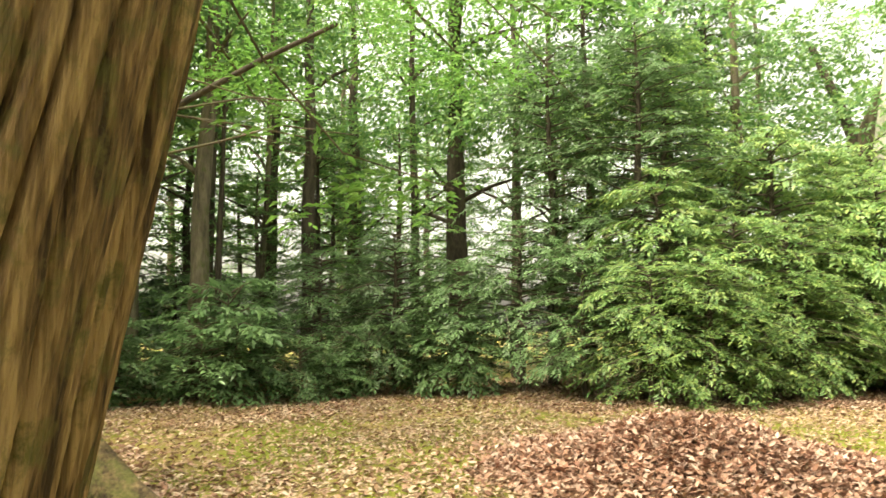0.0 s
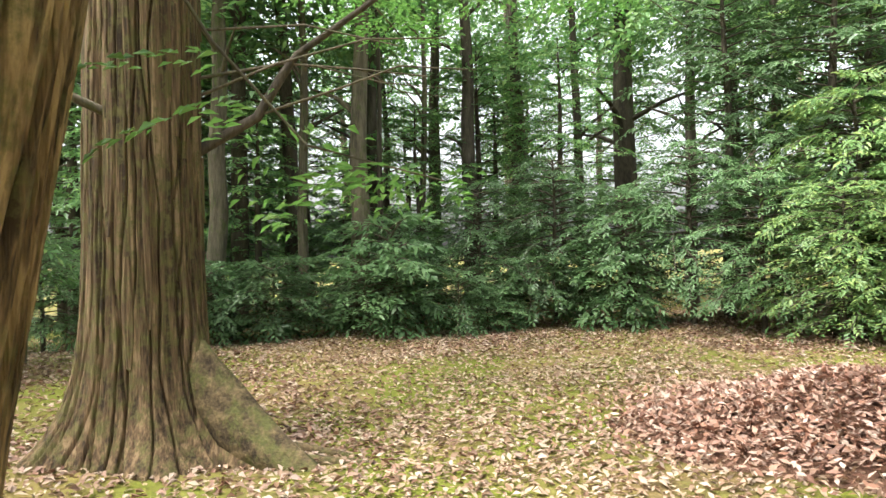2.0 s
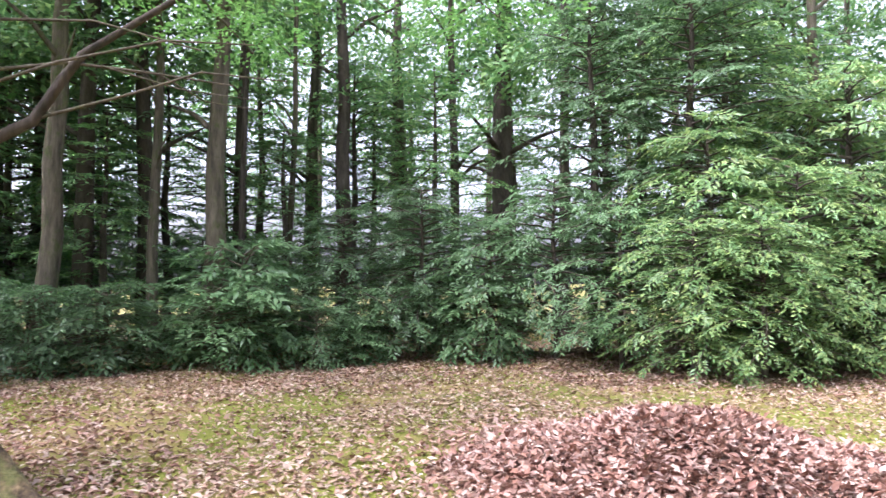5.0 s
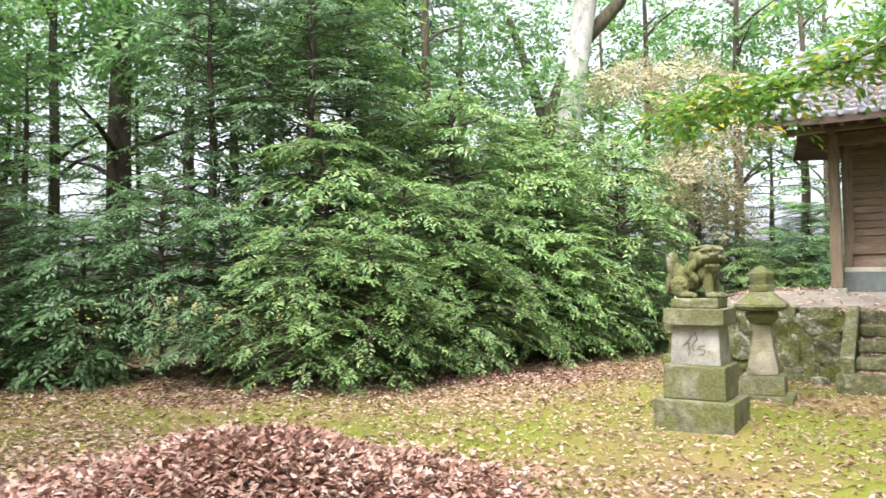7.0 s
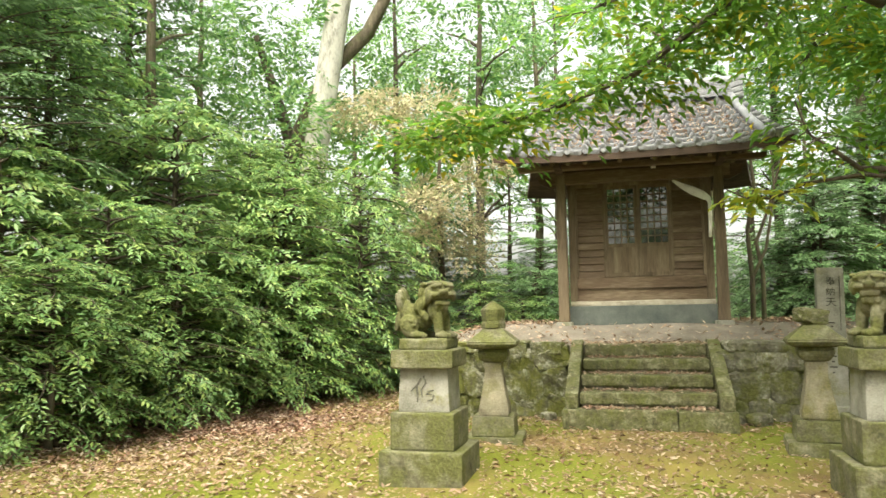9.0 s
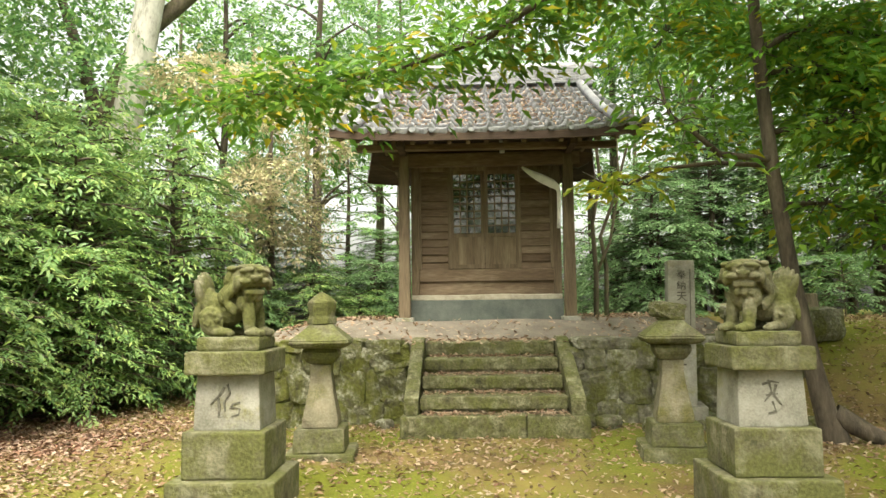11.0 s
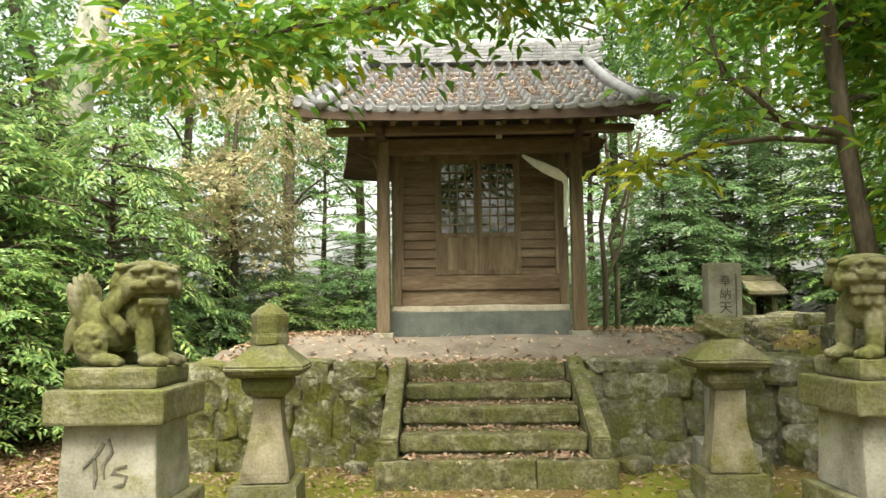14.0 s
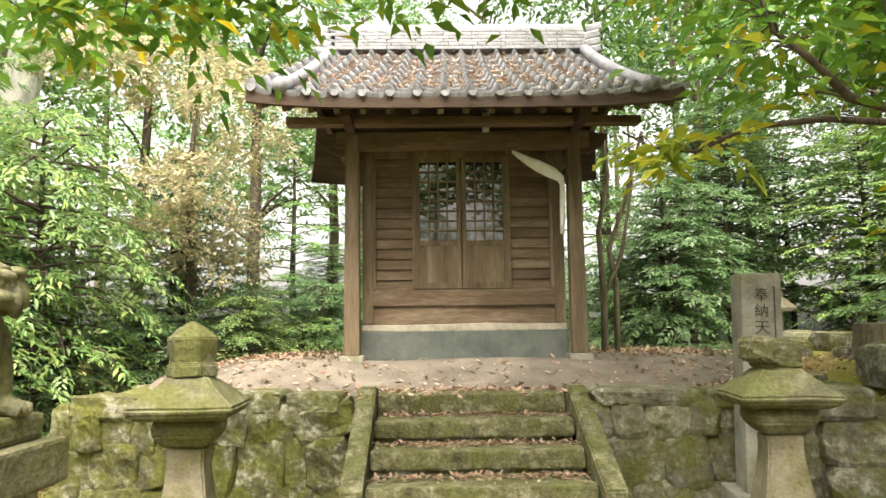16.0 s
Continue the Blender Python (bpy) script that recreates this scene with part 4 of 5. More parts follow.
def guardian(name, m, label, mouth_open, head_turn):
    """A seated lion-dog: body, mane, haunches, legs and flame tail, in one mesh."""
    bm = bmesh.new()

    turn = Matrix.Translation((0.09, 0, 0)) @ Matrix.Rotation(radians(head_turn), 4, "Z") @ Matrix.Translation((-0.09, 0, 0))

    def ell(x, y, z, rx, ry, rz, rotx=0, roty=0, rotz=0, head=False):
        m_ = pose(x, y, z, rotx, roty, rotz) @ Matrix.Diagonal((rx, ry, rz, 1))
        bmesh.ops.create_uvsphere(bm, u_segments=12, v_segments=8, radius=1, matrix=turn @ m_ if head else m_)

    def blk(x, y, z, w, d, h, roty=0):
        add_box(bm, -w / 2, w / 2, -d / 2, d / 2, -h / 2, h / 2, 0.01, 1.0, turn @ pose(x, y, z, 0, roty, 0))

    ell(-0.035, 0, 0.205, 0.17, 0.082, 0.085, 0, -30)       # trunk
    ell(-0.05, 0, 0.17, 0.12, 0.085, 0.11)
    ell(0.10, 0, 0.245, 0.085, 0.10, 0.12)                  # chest
    ell(-0.145, 0, 0.10, 0.085, 0.10, 0.095)                # rump
    for s in (-1, 1):
        ell(-0.125, s * 0.085, 0.10, 0.085, 0.046, 0.10, 0, -20)    # haunch
        for k in range(9):                                   # spiral curl on the haunch
            a = k * 0.75
            r = 0.058 - 0.0052 * k
            ell(-0.125 + r * math.cos(a), s * 0.119, 0.105 + r * math.sin(a), 0.017, 0.014, 0.017)
        ell(-0.04, s * 0.10, 0.03, 0.08, 0.038, 0.032)      # hind paw
        ell(0.135, s * 0.074, 0.13, 0.043, 0.042, 0.15, 0, -4)      # foreleg
        ell(0.168, s * 0.076, 0.028, 0.062, 0.048, 0.032)   # fore paw
        for k in (-1, 0, 1):
            ell(0.215, s * 0.076 + k * 0.026, 0.022, 0.024, 0.014, 0.024)
            ell(0.022, s * 0.10 + k * 0.022, 0.02, 0.022, 0.012, 0.02)
        ell(0.105, s * 0.078, 0.225, 0.058, 0.045, 0.075)   # shoulder
        ell(0.085, s * 0.128, 0.385, 0.036, 0.026, 0.062, s * 18, 12, 0, True)   # drooping ear
        ell(0.10, s * 0.112, 0.44, 0.045, 0.034, 0.022, 0, 0, 0, True)
        ell(0.232, s * 0.055, 0.425, 0.032, 0.052, 0.02, s * -10, 0, 0, True)     # brow
        ell(0.238, s * 0.05, 0.396, 0.017, 0.024, 0.015, head=True)      # eye
        ell(0.232, s * 0.062, 0.355, 0.036, 0.04, 0.024, 0, 0, 0, True)  # upper lip
        ell(0.195, s * 0.105, 0.345, 0.045, 0.026, 0.05, head=True)     # cheek
        for k in range(7):                                   # locks of the mane
            a = k / 6
            ell(0.12 - 0.13 * math.sin(2.4 * a), s * (0.112 + 0.012 * math.cos(4 * a)), 0.35 - 0.17 * a, 0.026, 0.022, 0.048, 0, 30 - 50 * a)
            ell(0.05 - 0.10 * a, s * 0.085, 0.37 - 0.12 * a, 0.032, 0.028, 0.045, 0, -25)
    ell(0.135, 0, 0.375, 0.112, 0.112, 0.088, head=True)               # head
    blk(0.175, 0, 0.375, 0.12, 0.18, 0.11)
    blk(0.205, 0, 0.288 if mouth_open else 0.308, 0.075, 0.13, 0.034, 8)    # jaw
    for k in (-1, 0, 1):
        ell(0.20, k * 0.042, 0.262, 0.03, 0.022, 0.04, head=True)      # beard
    ell(0.262, 0, 0.378, 0.02, 0.042, 0.02, head=True)                # nose
    ell(0.245, 0, 0.36, 0.03, 0.03, 0.02, head=True)
    ell(0.135, 0, 0.447, 0.105, 0.10, 0.026, head=True)               # flat crown
    ell(0.06, 0, 0.31, 0.075, 0.10, 0.11)                   # neck
    for k in range(7):                                       # tail plume
        a = (k - 3) / 3
        ell(-0.205 - 0.01 * abs(a), a * 0.075, 0.265 + 0.05 * (1 - a * a), 0.03, 0.022, 0.12, a * -16, -8)
    for k in range(5):
        ell(-0.235, (k - 2) * 0.04, 0.14, 0.025, 0.018, 0.085, 0, 10)
    ell(-0.18, 0, 0.2, 0.055, 0.075, 0.12)
    ell(-0.12, 0, 0.20, 0.09, 0.08, 0.09, 0, -30)
    ob = part(name, bm, M_STONE)
    md = ob.modifiers.new("merge", "REMESH")
    md.mode, md.voxel_size, md.use_smooth_shade = "VOXEL", 0.0062, True
    ob.matrix_world = m
    tagged(ob, label, "statue", "pair of guardian statues")
    return ob


guardian("guardian_statue", pose(-1.92, -4.80, 1.112, 0, 0, -9) @ Matrix.Diagonal((1.06, 1.04, 1.07, 1)), "mossy stone seated lion-dog statue with open mouth", True, -46)
guardian("guardian_statue", pose(1.72, -4.80, 1.112, 0, 0, -158) @ Matrix.Diagonal((1.1, 1.05, 1.04, 1)), "mossy stone seated lion-dog statue with closed mouth", False, 44)

# ---- stone lanterns ----


def lathe4(bm, prof, sides=4, rot=45, m=None):
    """Stacked rings with that many sides; prof: (radius, z)."""
    rings = []
    for r, z in prof:
        ring = []
        for i in range(sides):
            a = radians(rot + 360 * i / sides)
            v = Vector((r * math.cos(a), r * math.sin(a), z))
            ring.append(bm.verts.new(m @ v if m else v))
        rings.append(ring)
    bm.faces.new(rings[0][::-1])
    bm.faces.new(rings[-1])
    for a, b in zip(rings, rings[1:]):
        for i in range(sides):
            bm.faces.new((a[i], a[(i + 1) % sides], b[(i + 1) % sides], b[i]))


def lpart(name, prof, mat, parent, sides=4, bevel=0.01, label="", rot=45, rough=0.006):
    bm = bmesh.new()
    lathe4(bm, prof, sides, rot)
    if bevel:
        bmesh.ops.bevel(bm, geom=bm.edges[:], offset=bevel, segments=2, affect="EDGES")
    bmesh.ops.subdivide_edges(bm, edges=[e for e in bm.edges if e.calc_length() > 0.1], cuts=2, use_grid_fill=True)
    for v in bm.verts:
        v.co += noise.noise_vector(v.co * 9 + Vector((parent.location.x, 0, 0))) * rough
    return part(name, bm, mat, parent, label)


def lantern(x, y, turn, jewel):
    p = new("stone_lantern")
    p.matrix_world = pose(x, y, -0.05, 0, 0, turn)
    tagged(p, "short mossy stone lantern with a " + ("pointed finial" if jewel else "rough boulder on its hat"), "stone lantern", "pair of stone lanterns")
    q = 0.7071 * 2
    h = lambda w: w / q
    lpart("base_block", [(h(0.62), -0.06), (h(0.60), 0.10)], M_STONE, p)
    lpart("base_block", [(h(0.45), 0.10), (h(0.43), 0.30)], M_STONE, p)
    lpart("shaft", [(h(0.31), 0.30), (h(0.315), 0.36), (h(0.285), 0.45), (h(0.22), 0.62), (h(0.185), 0.76), (h(0.19), 0.86)], M_TAN, p, bevel=0.012)
    lpart("neck", [(h(0.22), 0.86), (h(0.31), 0.92), (h(0.32), 0.975), (h(0.29), 1.0)], M_STONE, p)
    lpart("hat", [(h(0.42), 1.0), (h(0.51), 1.03), (h(0.53), 1.065), (h(0.40), 1.12), (h(0.24), 1.19), (h(0.19), 1.215)], M_STONE, p, bevel=0.012)
    if jewel:
        lpart("finial", [(h(0.19), 1.21), (h(0.19), 1.27), (h(0.165), 1.28), (h(0.185), 1.36), (h(0.19), 1.41), (h(0.11), 1.46), (h(0.02), 1.50)], M_STONE, p, 6, 0.006, rot=0)
    else:
        lpart("collar", [(h(0.22), 1.21), (h(0.22), 1.24)], M_STONE, p)
        st = new("boulder_top", stone_mesh("boulder_top", M_STONE, 23, 4, 0.1))
        st.parent = p
        st.matrix_local = pose(-0.02, 0, 1.295, 0, 6, 20) @ Matrix.Diagonal((0.28, 0.23, 0.15, 1))
    return p


lantern(-1.60, -3.32, 4, True)
lantern(1.57, -3.15, -6, False)

# ---- inscribed stone post ----
stele = new("stone_post")
stele.matrix_world = pose(2.0, -1.92, -0.02, 1, 1.0, -8)
tagged(stele, "pale inscribed square stone post behind the lantern", "stone post")
lpart("shaft", [(0.205, 0.0), (0.192, 1.785), (0.182, 1.795)], M_GRANITE, stele, bevel=0.004, rough=0.003)
box("base_stone", -0.24, 0.24, -0.22, 0.22, -0.05, 0.26, M_GRANITE, stele, 0.015, "", 1.0, 0.006, 2)
# Dark letters and bars stand proud of the stone in place of cut ones.
for ch, z, s in (("\u5949", 1.655, 0.10), ("\u7d0d", 1.54, 0.10), ("\u5929", 1.42, 0.11)):
    cu = bpy.data.curves.new("character", "FONT")
    cu.body, cu.size, cu.extrude, cu.align_x = ch, s, 0.003, "CENTER"
    cu.materials.append(M_STROKE)
    ob = new("character", cu)
    ob.parent = stele
    ob.matrix_local = pose(0.0, -0.1395, z - 0.05, 90, 0, 0)
    ob["label"] = "dark carved character"
for z, w in ((1.17, 0.06), (1.13, 0.03), (1.03, 0.07), (0.80, 0.07), (0.74, 0.03), (0.68, 0.08), (0.62, 0.02)):
    box("worn_stroke", -w / 2, w / 2, -0.1475, -0.13, z, z + 0.016, M_STROKE, stele, 0.002)
box("crack", 0.085, 0.092, -0.1445, -0.12, 1.1, 1.7, M_STROKE, stele, 0.001)

# ---- small stone shrine on a rock base ----
hok = new("small_stone_shrine")
hok.matrix_world = pose(5.02, 4.4, 1.1, 0, 0, 4) @ Matrix.Scale(0.86, 4)
tagged(hok, "small grey stone shrine with ridged roof on rocks", "stone shrine")
box("base_stone", -0.42, 0.42, -0.35, 0.35, -0.05, 0.22, M_WALLSTONE, hok, 0.04, "", 1.0, 0.03, 3)
box("side_slab", -0.24, -0.17, -0.22, 0.22, 0.22, 0.62, M_TAN, hok)
box("side_slab", 0.17, 0.24, -0.22, 0.22, 0.22, 0.62, M_TAN, hok)
# Near-black slab: the shade inside the opening is put into its colour.
box("back_slab", -0.17, 0.17, 0.14, 0.2, 0.22, 0.62, M_INNER_SHADE, hok)
box("lintel", -0.26, 0.26, -0.24, 0.24, 0.62, 0.69, M_TAN, hok)
bm = bmesh.new()
for y0, z0, y1, z1 in ((-0.42, 0.66, 0.0, 0.90), (0.42, 0.66, 0.0, 0.90)):
    a = [bm.verts.new(c) for c in ((-0.40, y0, z0), (0.40, y0, z0), (0.34, y1, z1), (-0.34, y1, z1))]
    b = [bm.verts.new((v.co.x, v.co.y, v.co.z + 0.07)) for v in a]
    bm.faces.new(a)
    bm.faces.new(b[::-1])
    for i in range(4):
        bm.faces.new((a[i], b[i], b[(i + 1) % 4], a[(i + 1) % 4]))
bmesh.ops.recalc_face_normals(bm, faces=bm.faces)
part("roof", bm, M_TAN, hok)
for i in range(3):
    box("roof_ridge", -0.36, 0.36, -0.06 + 0.012 * i, 0.06 - 0.012 * i, 0.95 + 0.035 * i, 0.982 + 0.035 * i, M_TAN, hok, 0.006)
for i, (x, y, s) in enumerate([(4.6, 3.6, 0.4), (5.0, 3.4, 0.5), (5.6, 3.5, 0.45), (6.1, 3.8, 0.5), (4.2, 2.4, 0.35), (3.3, -0.3, 0.4), (3.6, 0.5, 0.35), (4.0, 1.6, 0.4), (4.3, 3.0, 0.35), (4.9, 2.2, 0.45), (3.7, 2.6, 0.3), (4.4, 1.0, 0.25)]):
    st = new("boulder", STONES[i % 7])
    st.matrix_world = pose(x, y, float(ground_z(x, y)) + s * 0.2, 0, 0, 50 * i) @ Matrix.Diagonal((s * 1.2, s, s * 0.7, 1))
    tagged(st, "rough grey stone on the upper ground", "rock", "stones of the upper ground")

stump = new("tree_stump")
stump.location = (4.55, 0.75, float(ground_z(4.55, 0.75)) - 0.06)
tagged(stump, "weathered grey sawn tree stump on the upper ground", "tree stump")
lpart("stump", [(0.34, 0.0), (0.26, 0.12), (0.225, 0.30), (0.215, 0.44)], M_BARK, stump, 14, 0.008, "", 0, 0.012)
lpart("cut_face", [(0.205, 0.441), (0.20, 0.455)], M_TAN, stump, 14, 0.003, "pale sawn top", 0, 0.003)

# ---- trees ----


def tree(name, x, y, path, radii, mat, label, crown=None, crown_label="", seed=0, limbs=(), segs=12, lobes=0, lobe_amp=0.0, wobble=0.07, sink=0.1):
    t = new(name)
    t.location = (x, y, float(ground_z(x, y)) - sink)
    tagged(t, label, "tree")
    ob = new("trunk", trunk_mesh("trunk", path, radii, mat, seed, segs, wobble, limbs, lobes, lobe_amp))
    ob.parent = t
    if crown is not None:
        cr = new("crown", crown)
        cr.parent = t
        if crown_label:
            tagged(cr, crown_label)
    return t


def cedar(name, x, y, lean, r, label, seed, flare=1.5, roots=(), height=9.0, bark=M_CEDAR):
    """A great cedar: furrowed trunk whose strips of bark are real ridges."""
    n, segs = 110, 480
    rg = np.random.default_rng(seed)
    ang = np.linspace(0, 2 * np.pi, segs, endpoint=False)
    ridge_n = 62
    edges = np.sort(rg.uniform(0, 2 * np.pi, ridge_n))
    vs = []
    for i in range(n):
        tz = height * (i / (n - 1)) ** 1.5
        rr = r * (1 + (flare - 1) * math.exp(-tz / 0.33)) * (1 - 0.045 * tz / 2)
        sh = edges + 0.06 * np.sin(tz * 1.3 + np.arange(ridge_n)) + 0.04 * np.sin(tz * 3.7 + 2 * np.arange(ridge_n)) + 0.018 * np.sin(tz * 9.0 + 5 * np.arange(ridge_n))
        d = np.abs((ang[:, None] - sh[None] + np.pi) % (2 * np.pi) - np.pi).min(1)
        fur = np.clip(d / 0.022, 0, 1) ** 0.6
        k = rr * (0.865 + 0.135 * fur + 0.012 * np.sin(9 * ang + tz * 2) + rg.normal(0, 0.004, segs))
        for ra, rad_, wd, hh in roots:
            dd = np.abs((ang - ra + np.pi) % (2 * np.pi) - np.pi)
            k = k + rad_ * np.exp(-(dd / wd) ** 2) * math.exp(-max(0, tz) / hh)
        vs.append(np.stack([lean[0] * tz + k * np.cos(ang), lean[1] * tz + k * np.sin(ang), np.full(segs, tz)], 1))
    a = np.arange(segs)
    b = (a + 1) % segs
    fs = np.concatenate([np.stack([i * segs + a, i * segs + b, (i + 1) * segs + b, (i + 1) * segs + a], 1) for i in range(n - 1)])
    t = new(name)
    t.location = (x, y, float(ground_z(x, y)) - 0.05)
    tagged(t, label, "tree", "great cedars")
    ob = new("trunk", raw_mesh("trunk", np.concatenate(vs), fs, 4, bark, True))
    ob.parent = t
    for k in range(30):
        a0 = rg.uniform(0, 2 * np.pi)
        z0, ln = rg.uniform(0.15, 3.2), rg.uniform(0.4, 1.5)
        w = rg.uniform(0.025, 0.055) / r
        bm = bmesh.new()
        prev = None
        for j in range(7):
            tz = z0 + ln * j / 6
            rr = r * (1 + (flare - 1) * math.exp(-tz / 0.33)) * (1 - 0.045 * tz / 2)
            aa = a0 + 0.02 * math.sin(tz * 4 + k)
            ww = w * (0.35 + 0.65 * math.sin(math.pi * (j + 0.4) / 6.8))
            row = []
            for da, dr in ((-ww, 0.985), (-ww * 0.5, 1.03), (ww * 0.5, 1.03 + 0.015 * (j == 0)), (ww, 0.985)):
                row.append(bm.verts.new((lean[0] * tz + rr * dr * math.cos(aa + da), lean[1] * tz + rr * dr * math.sin(aa + da), tz)))
            if prev:
                for i4 in range(3):
                    bm.faces.new((prev[i4], prev[i4 + 1], row[i4 + 1], row[i4]))
            prev = row
        part("bark_strip", bm, bark, t)
    return t


def A(dx, dy):
    return math.atan2(dy, dx)


t2 = cedar("cedar_tree", -5.50, -13.42, (0.01, 0.012), 0.40, "great cedar with furrowed red-brown bark and spreading roots", 3, 1.5,
           ((A(0.75, 0.75), 0.42, 0.26, 0.20), (A(0.72, 0.78), 0.30, 0.30, 0.55), (A(0.9, 0.1), 0.22, 0.35, 0.3), (A(0.3, -0.9), 0.3, 0.4, 0.3), (A(-0.8, 0.4), 0.3, 0.4, 0.3)))
for pts, rad_ in (([(0.45, 0.42, 0.16), (0.75, 0.72, 0.07), (1.0, 1.15, 0.05), (1.28, 1.5, 0.03), (1.6, 1.75, 0.0)], 0.055), ([(0.4, 0.6, 0.12), (0.6, 1.0, 0.06), (1.0, 1.35, 0.03), (1.1, 1.8, 0.0)], 0.04)):
    v, f = ring_tube(pts, np.linspace(rad_, rad_ * 0.4, len(pts)), 9, 0.12, 5)
    ob = new("root", raw_mesh("root", v, f, 4, M_ROOT, True))
    ob.parent = t2
v, f = ring_tube([(0.28, 0.30, 0.85), (0.35, 0.37, 0.62), (0.43, 0.46, 0.42), (0.56, 0.58, 0.24), (0.76, 0.74, 0.10), (0.98, 0.90, 0.03), (1.2, 1.0, -0.02)], [0.04, 0.11, 0.16, 0.18, 0.15, 0.09, 0.04], 16, 0.12, 8, 5, 0.06)
ob = new("root", raw_mesh("root", v, f, 4, M_ROOT, True))
ob.parent = t2
tagged(ob, "thick mossy buttress root")
br = [([(0.05, 0.25, 2.02), (0.06, 0.45, 2.14), (0.14, 0.78, 2.34), (0.2, 0.93, 2.6), (0.24, 1.05, 2.78), (0.32, 1.26, 2.93), (0.46, 1.6, 3.18), (0.7, 2.1, 3.5)], 0.046),
      ([(0.0, 0.3, 2.6), (0.2, 0.96, 2.72), (0.43, 1.47, 2.66), (0.6, 1.91, 2.60)], 0.014), ([(0.0, 0.3, 2.45), (0.25, 0.9, 2.70), (0.5, 1.5, 2.86), (0.75, 2.0, 2.84)], 0.013), ([(0.14, 0.8, 2.36), (0.36, 1.3, 2.52), (0.6, 1.7, 2.66), (0.8, 2.2, 2.62)], 0.012),
      ([(0.0, 0.3, 2.95), (0.3, 1.1, 2.98), (0.6, 1.7, 2.80)], 0.012), ([(0.43, 1.47, 2.66), (0.5, 1.75, 2.5), (0.6, 2.1, 2.46)], 0.007), ([(0.3, 1.15, 2.7), (0.5, 1.6, 2.56), (0.7, 2.0, 2.5)], 0.007), ([(0.3, -0.2, 2.3), (0.5, -0.9, 2.6), (0.6, -1.5, 3.0)], 0.03)]
for pts, rad_ in br:
    v, f = ring_tube(pts, np.linspace(rad_, rad_ * 0.35, len(pts)), 7, 0.1, 9)
    ob = new("branch", raw_mesh("branch", v, f, 4, M_BARK_DARK if rad_ > 0.04 else M_BARK, True))
    ob.parent = t2
t1 = cedar("cedar_tree", -1.388, -14.12, (0.045, 0.19), 0.36, "leaning great cedar with furrowed orange-brown bark", 7, 1.25, bark=M_CEDAR_ORANGE)

# leaf masses, built a few times and shared


def stack(n, w, z0, z1, r0, r1, seed):
    rg = random.Random(seed)
    out = []
    for i in range(n):
        z = z0 + (z1 - z0) * (i + 0.5) / n
        r = rg.uniform(r0, r1)
        out.append((rg.uniform(-w, w), rg.uniform(-w, w), z, r, r, r * rg.uniform(0.55, 0.8)))
    return out


TALL = [crown_mesh("crown", stack(9, 1.6, z0, 11.5, 0.8, 1.5, s), 310, m, s, 12, 0.6, 0.17, 0.45) for s, m, z0 in ((1, L_TREE, 4.4), (2, L_TREE, 5.0), (3, L_TREE, 4.2))]


BUSH, BUSH_WOOD = [], []
for sd_, m, boughs, lf, wd in ((6, L_BUSH, 78, 0.092, 0.36), (7, L_BUSH, 72, 0.098, 0.36), (8, L_DEEP, 64, 0.088, 0.34), (9, L_DEEP, 60, 0.115, 0.42)):
    me, wood = frond_crown("crown", sd_, m, 1.25, 0.4, 2.5, boughs, 9, 9, lf, wd)
    BUSH.append(me)
    BUSH_WOOD.append(raw_mesh("stem", *join_arrays([ring_tube([(0, 0, -0.05), (0.03, 0, 0.8), (-0.03, 0.03, 1.7), (0, 0, 2.5)], [0.045, 0.04, 0.03, 0.012], 8, 0.1, sd_)] + wood), 4, M_BARK_DARK, True))
LOW, LOW_WOOD = [], []
for sd_, m, lf in ((10, L_DEEP, 0.13), (11, L_DEEP, 0.105)):
    me, wood = frond_crown("crown", sd_, m, 0.72, 0.2, 1.25, 26, 6, 8, lf, 0.40, 0.5, 0.4, 0.5, 0.45)
    LOW.append(me)
    LOW_WOOD.append(raw_mesh("stem", *join_arrays([ring_tube([(0, 0, -0.05), (0.03, 0, 0.5), (0, 0.03, 1.25)], [0.022, 0.016, 0.006], 6, 0.1, sd_)] + wood), 4, M_BARK, True))
# tall leafy understorey trees with boughs from low down
LEAFY, LEAFY_WOOD = [], []
for sd_, m, boughs, rad_ in ((21, L_BUSH, 150, 1.75), (22, L_DEEP, 105, 1.6), (23, L_TREE, 62, 1.5)):
    me, wood = frond_crown("crown", sd_, m, rad_, 1.0, 6.6, boughs, 10, 9, 0.12, 0.38, 0.3, 0.4, 0.35, 0.4)
    LEAFY.append(me)
    LEAFY_WOOD.append(raw_mesh("trunk", *join_arrays([ring_tube([(0, 0, -0.1), (0.05, 0.03, 1.6), (-0.04, 0.05, 3.4), (0.03, 0, 5.2), (0, 0, 6.8)], [0.10, 0.085, 0.065, 0.04, 0.012], 9, 0.08, sd_)] + wood), 4, M_BARK_DARK, True))
BROWN = crown_mesh("crown", stack(11, 1.25, 2.4, 6.0, 0.4, 0.8, 12), 760, L_BROWN, 12, 14, 0.4, 0.10, 0.4)
TRUNKS = []
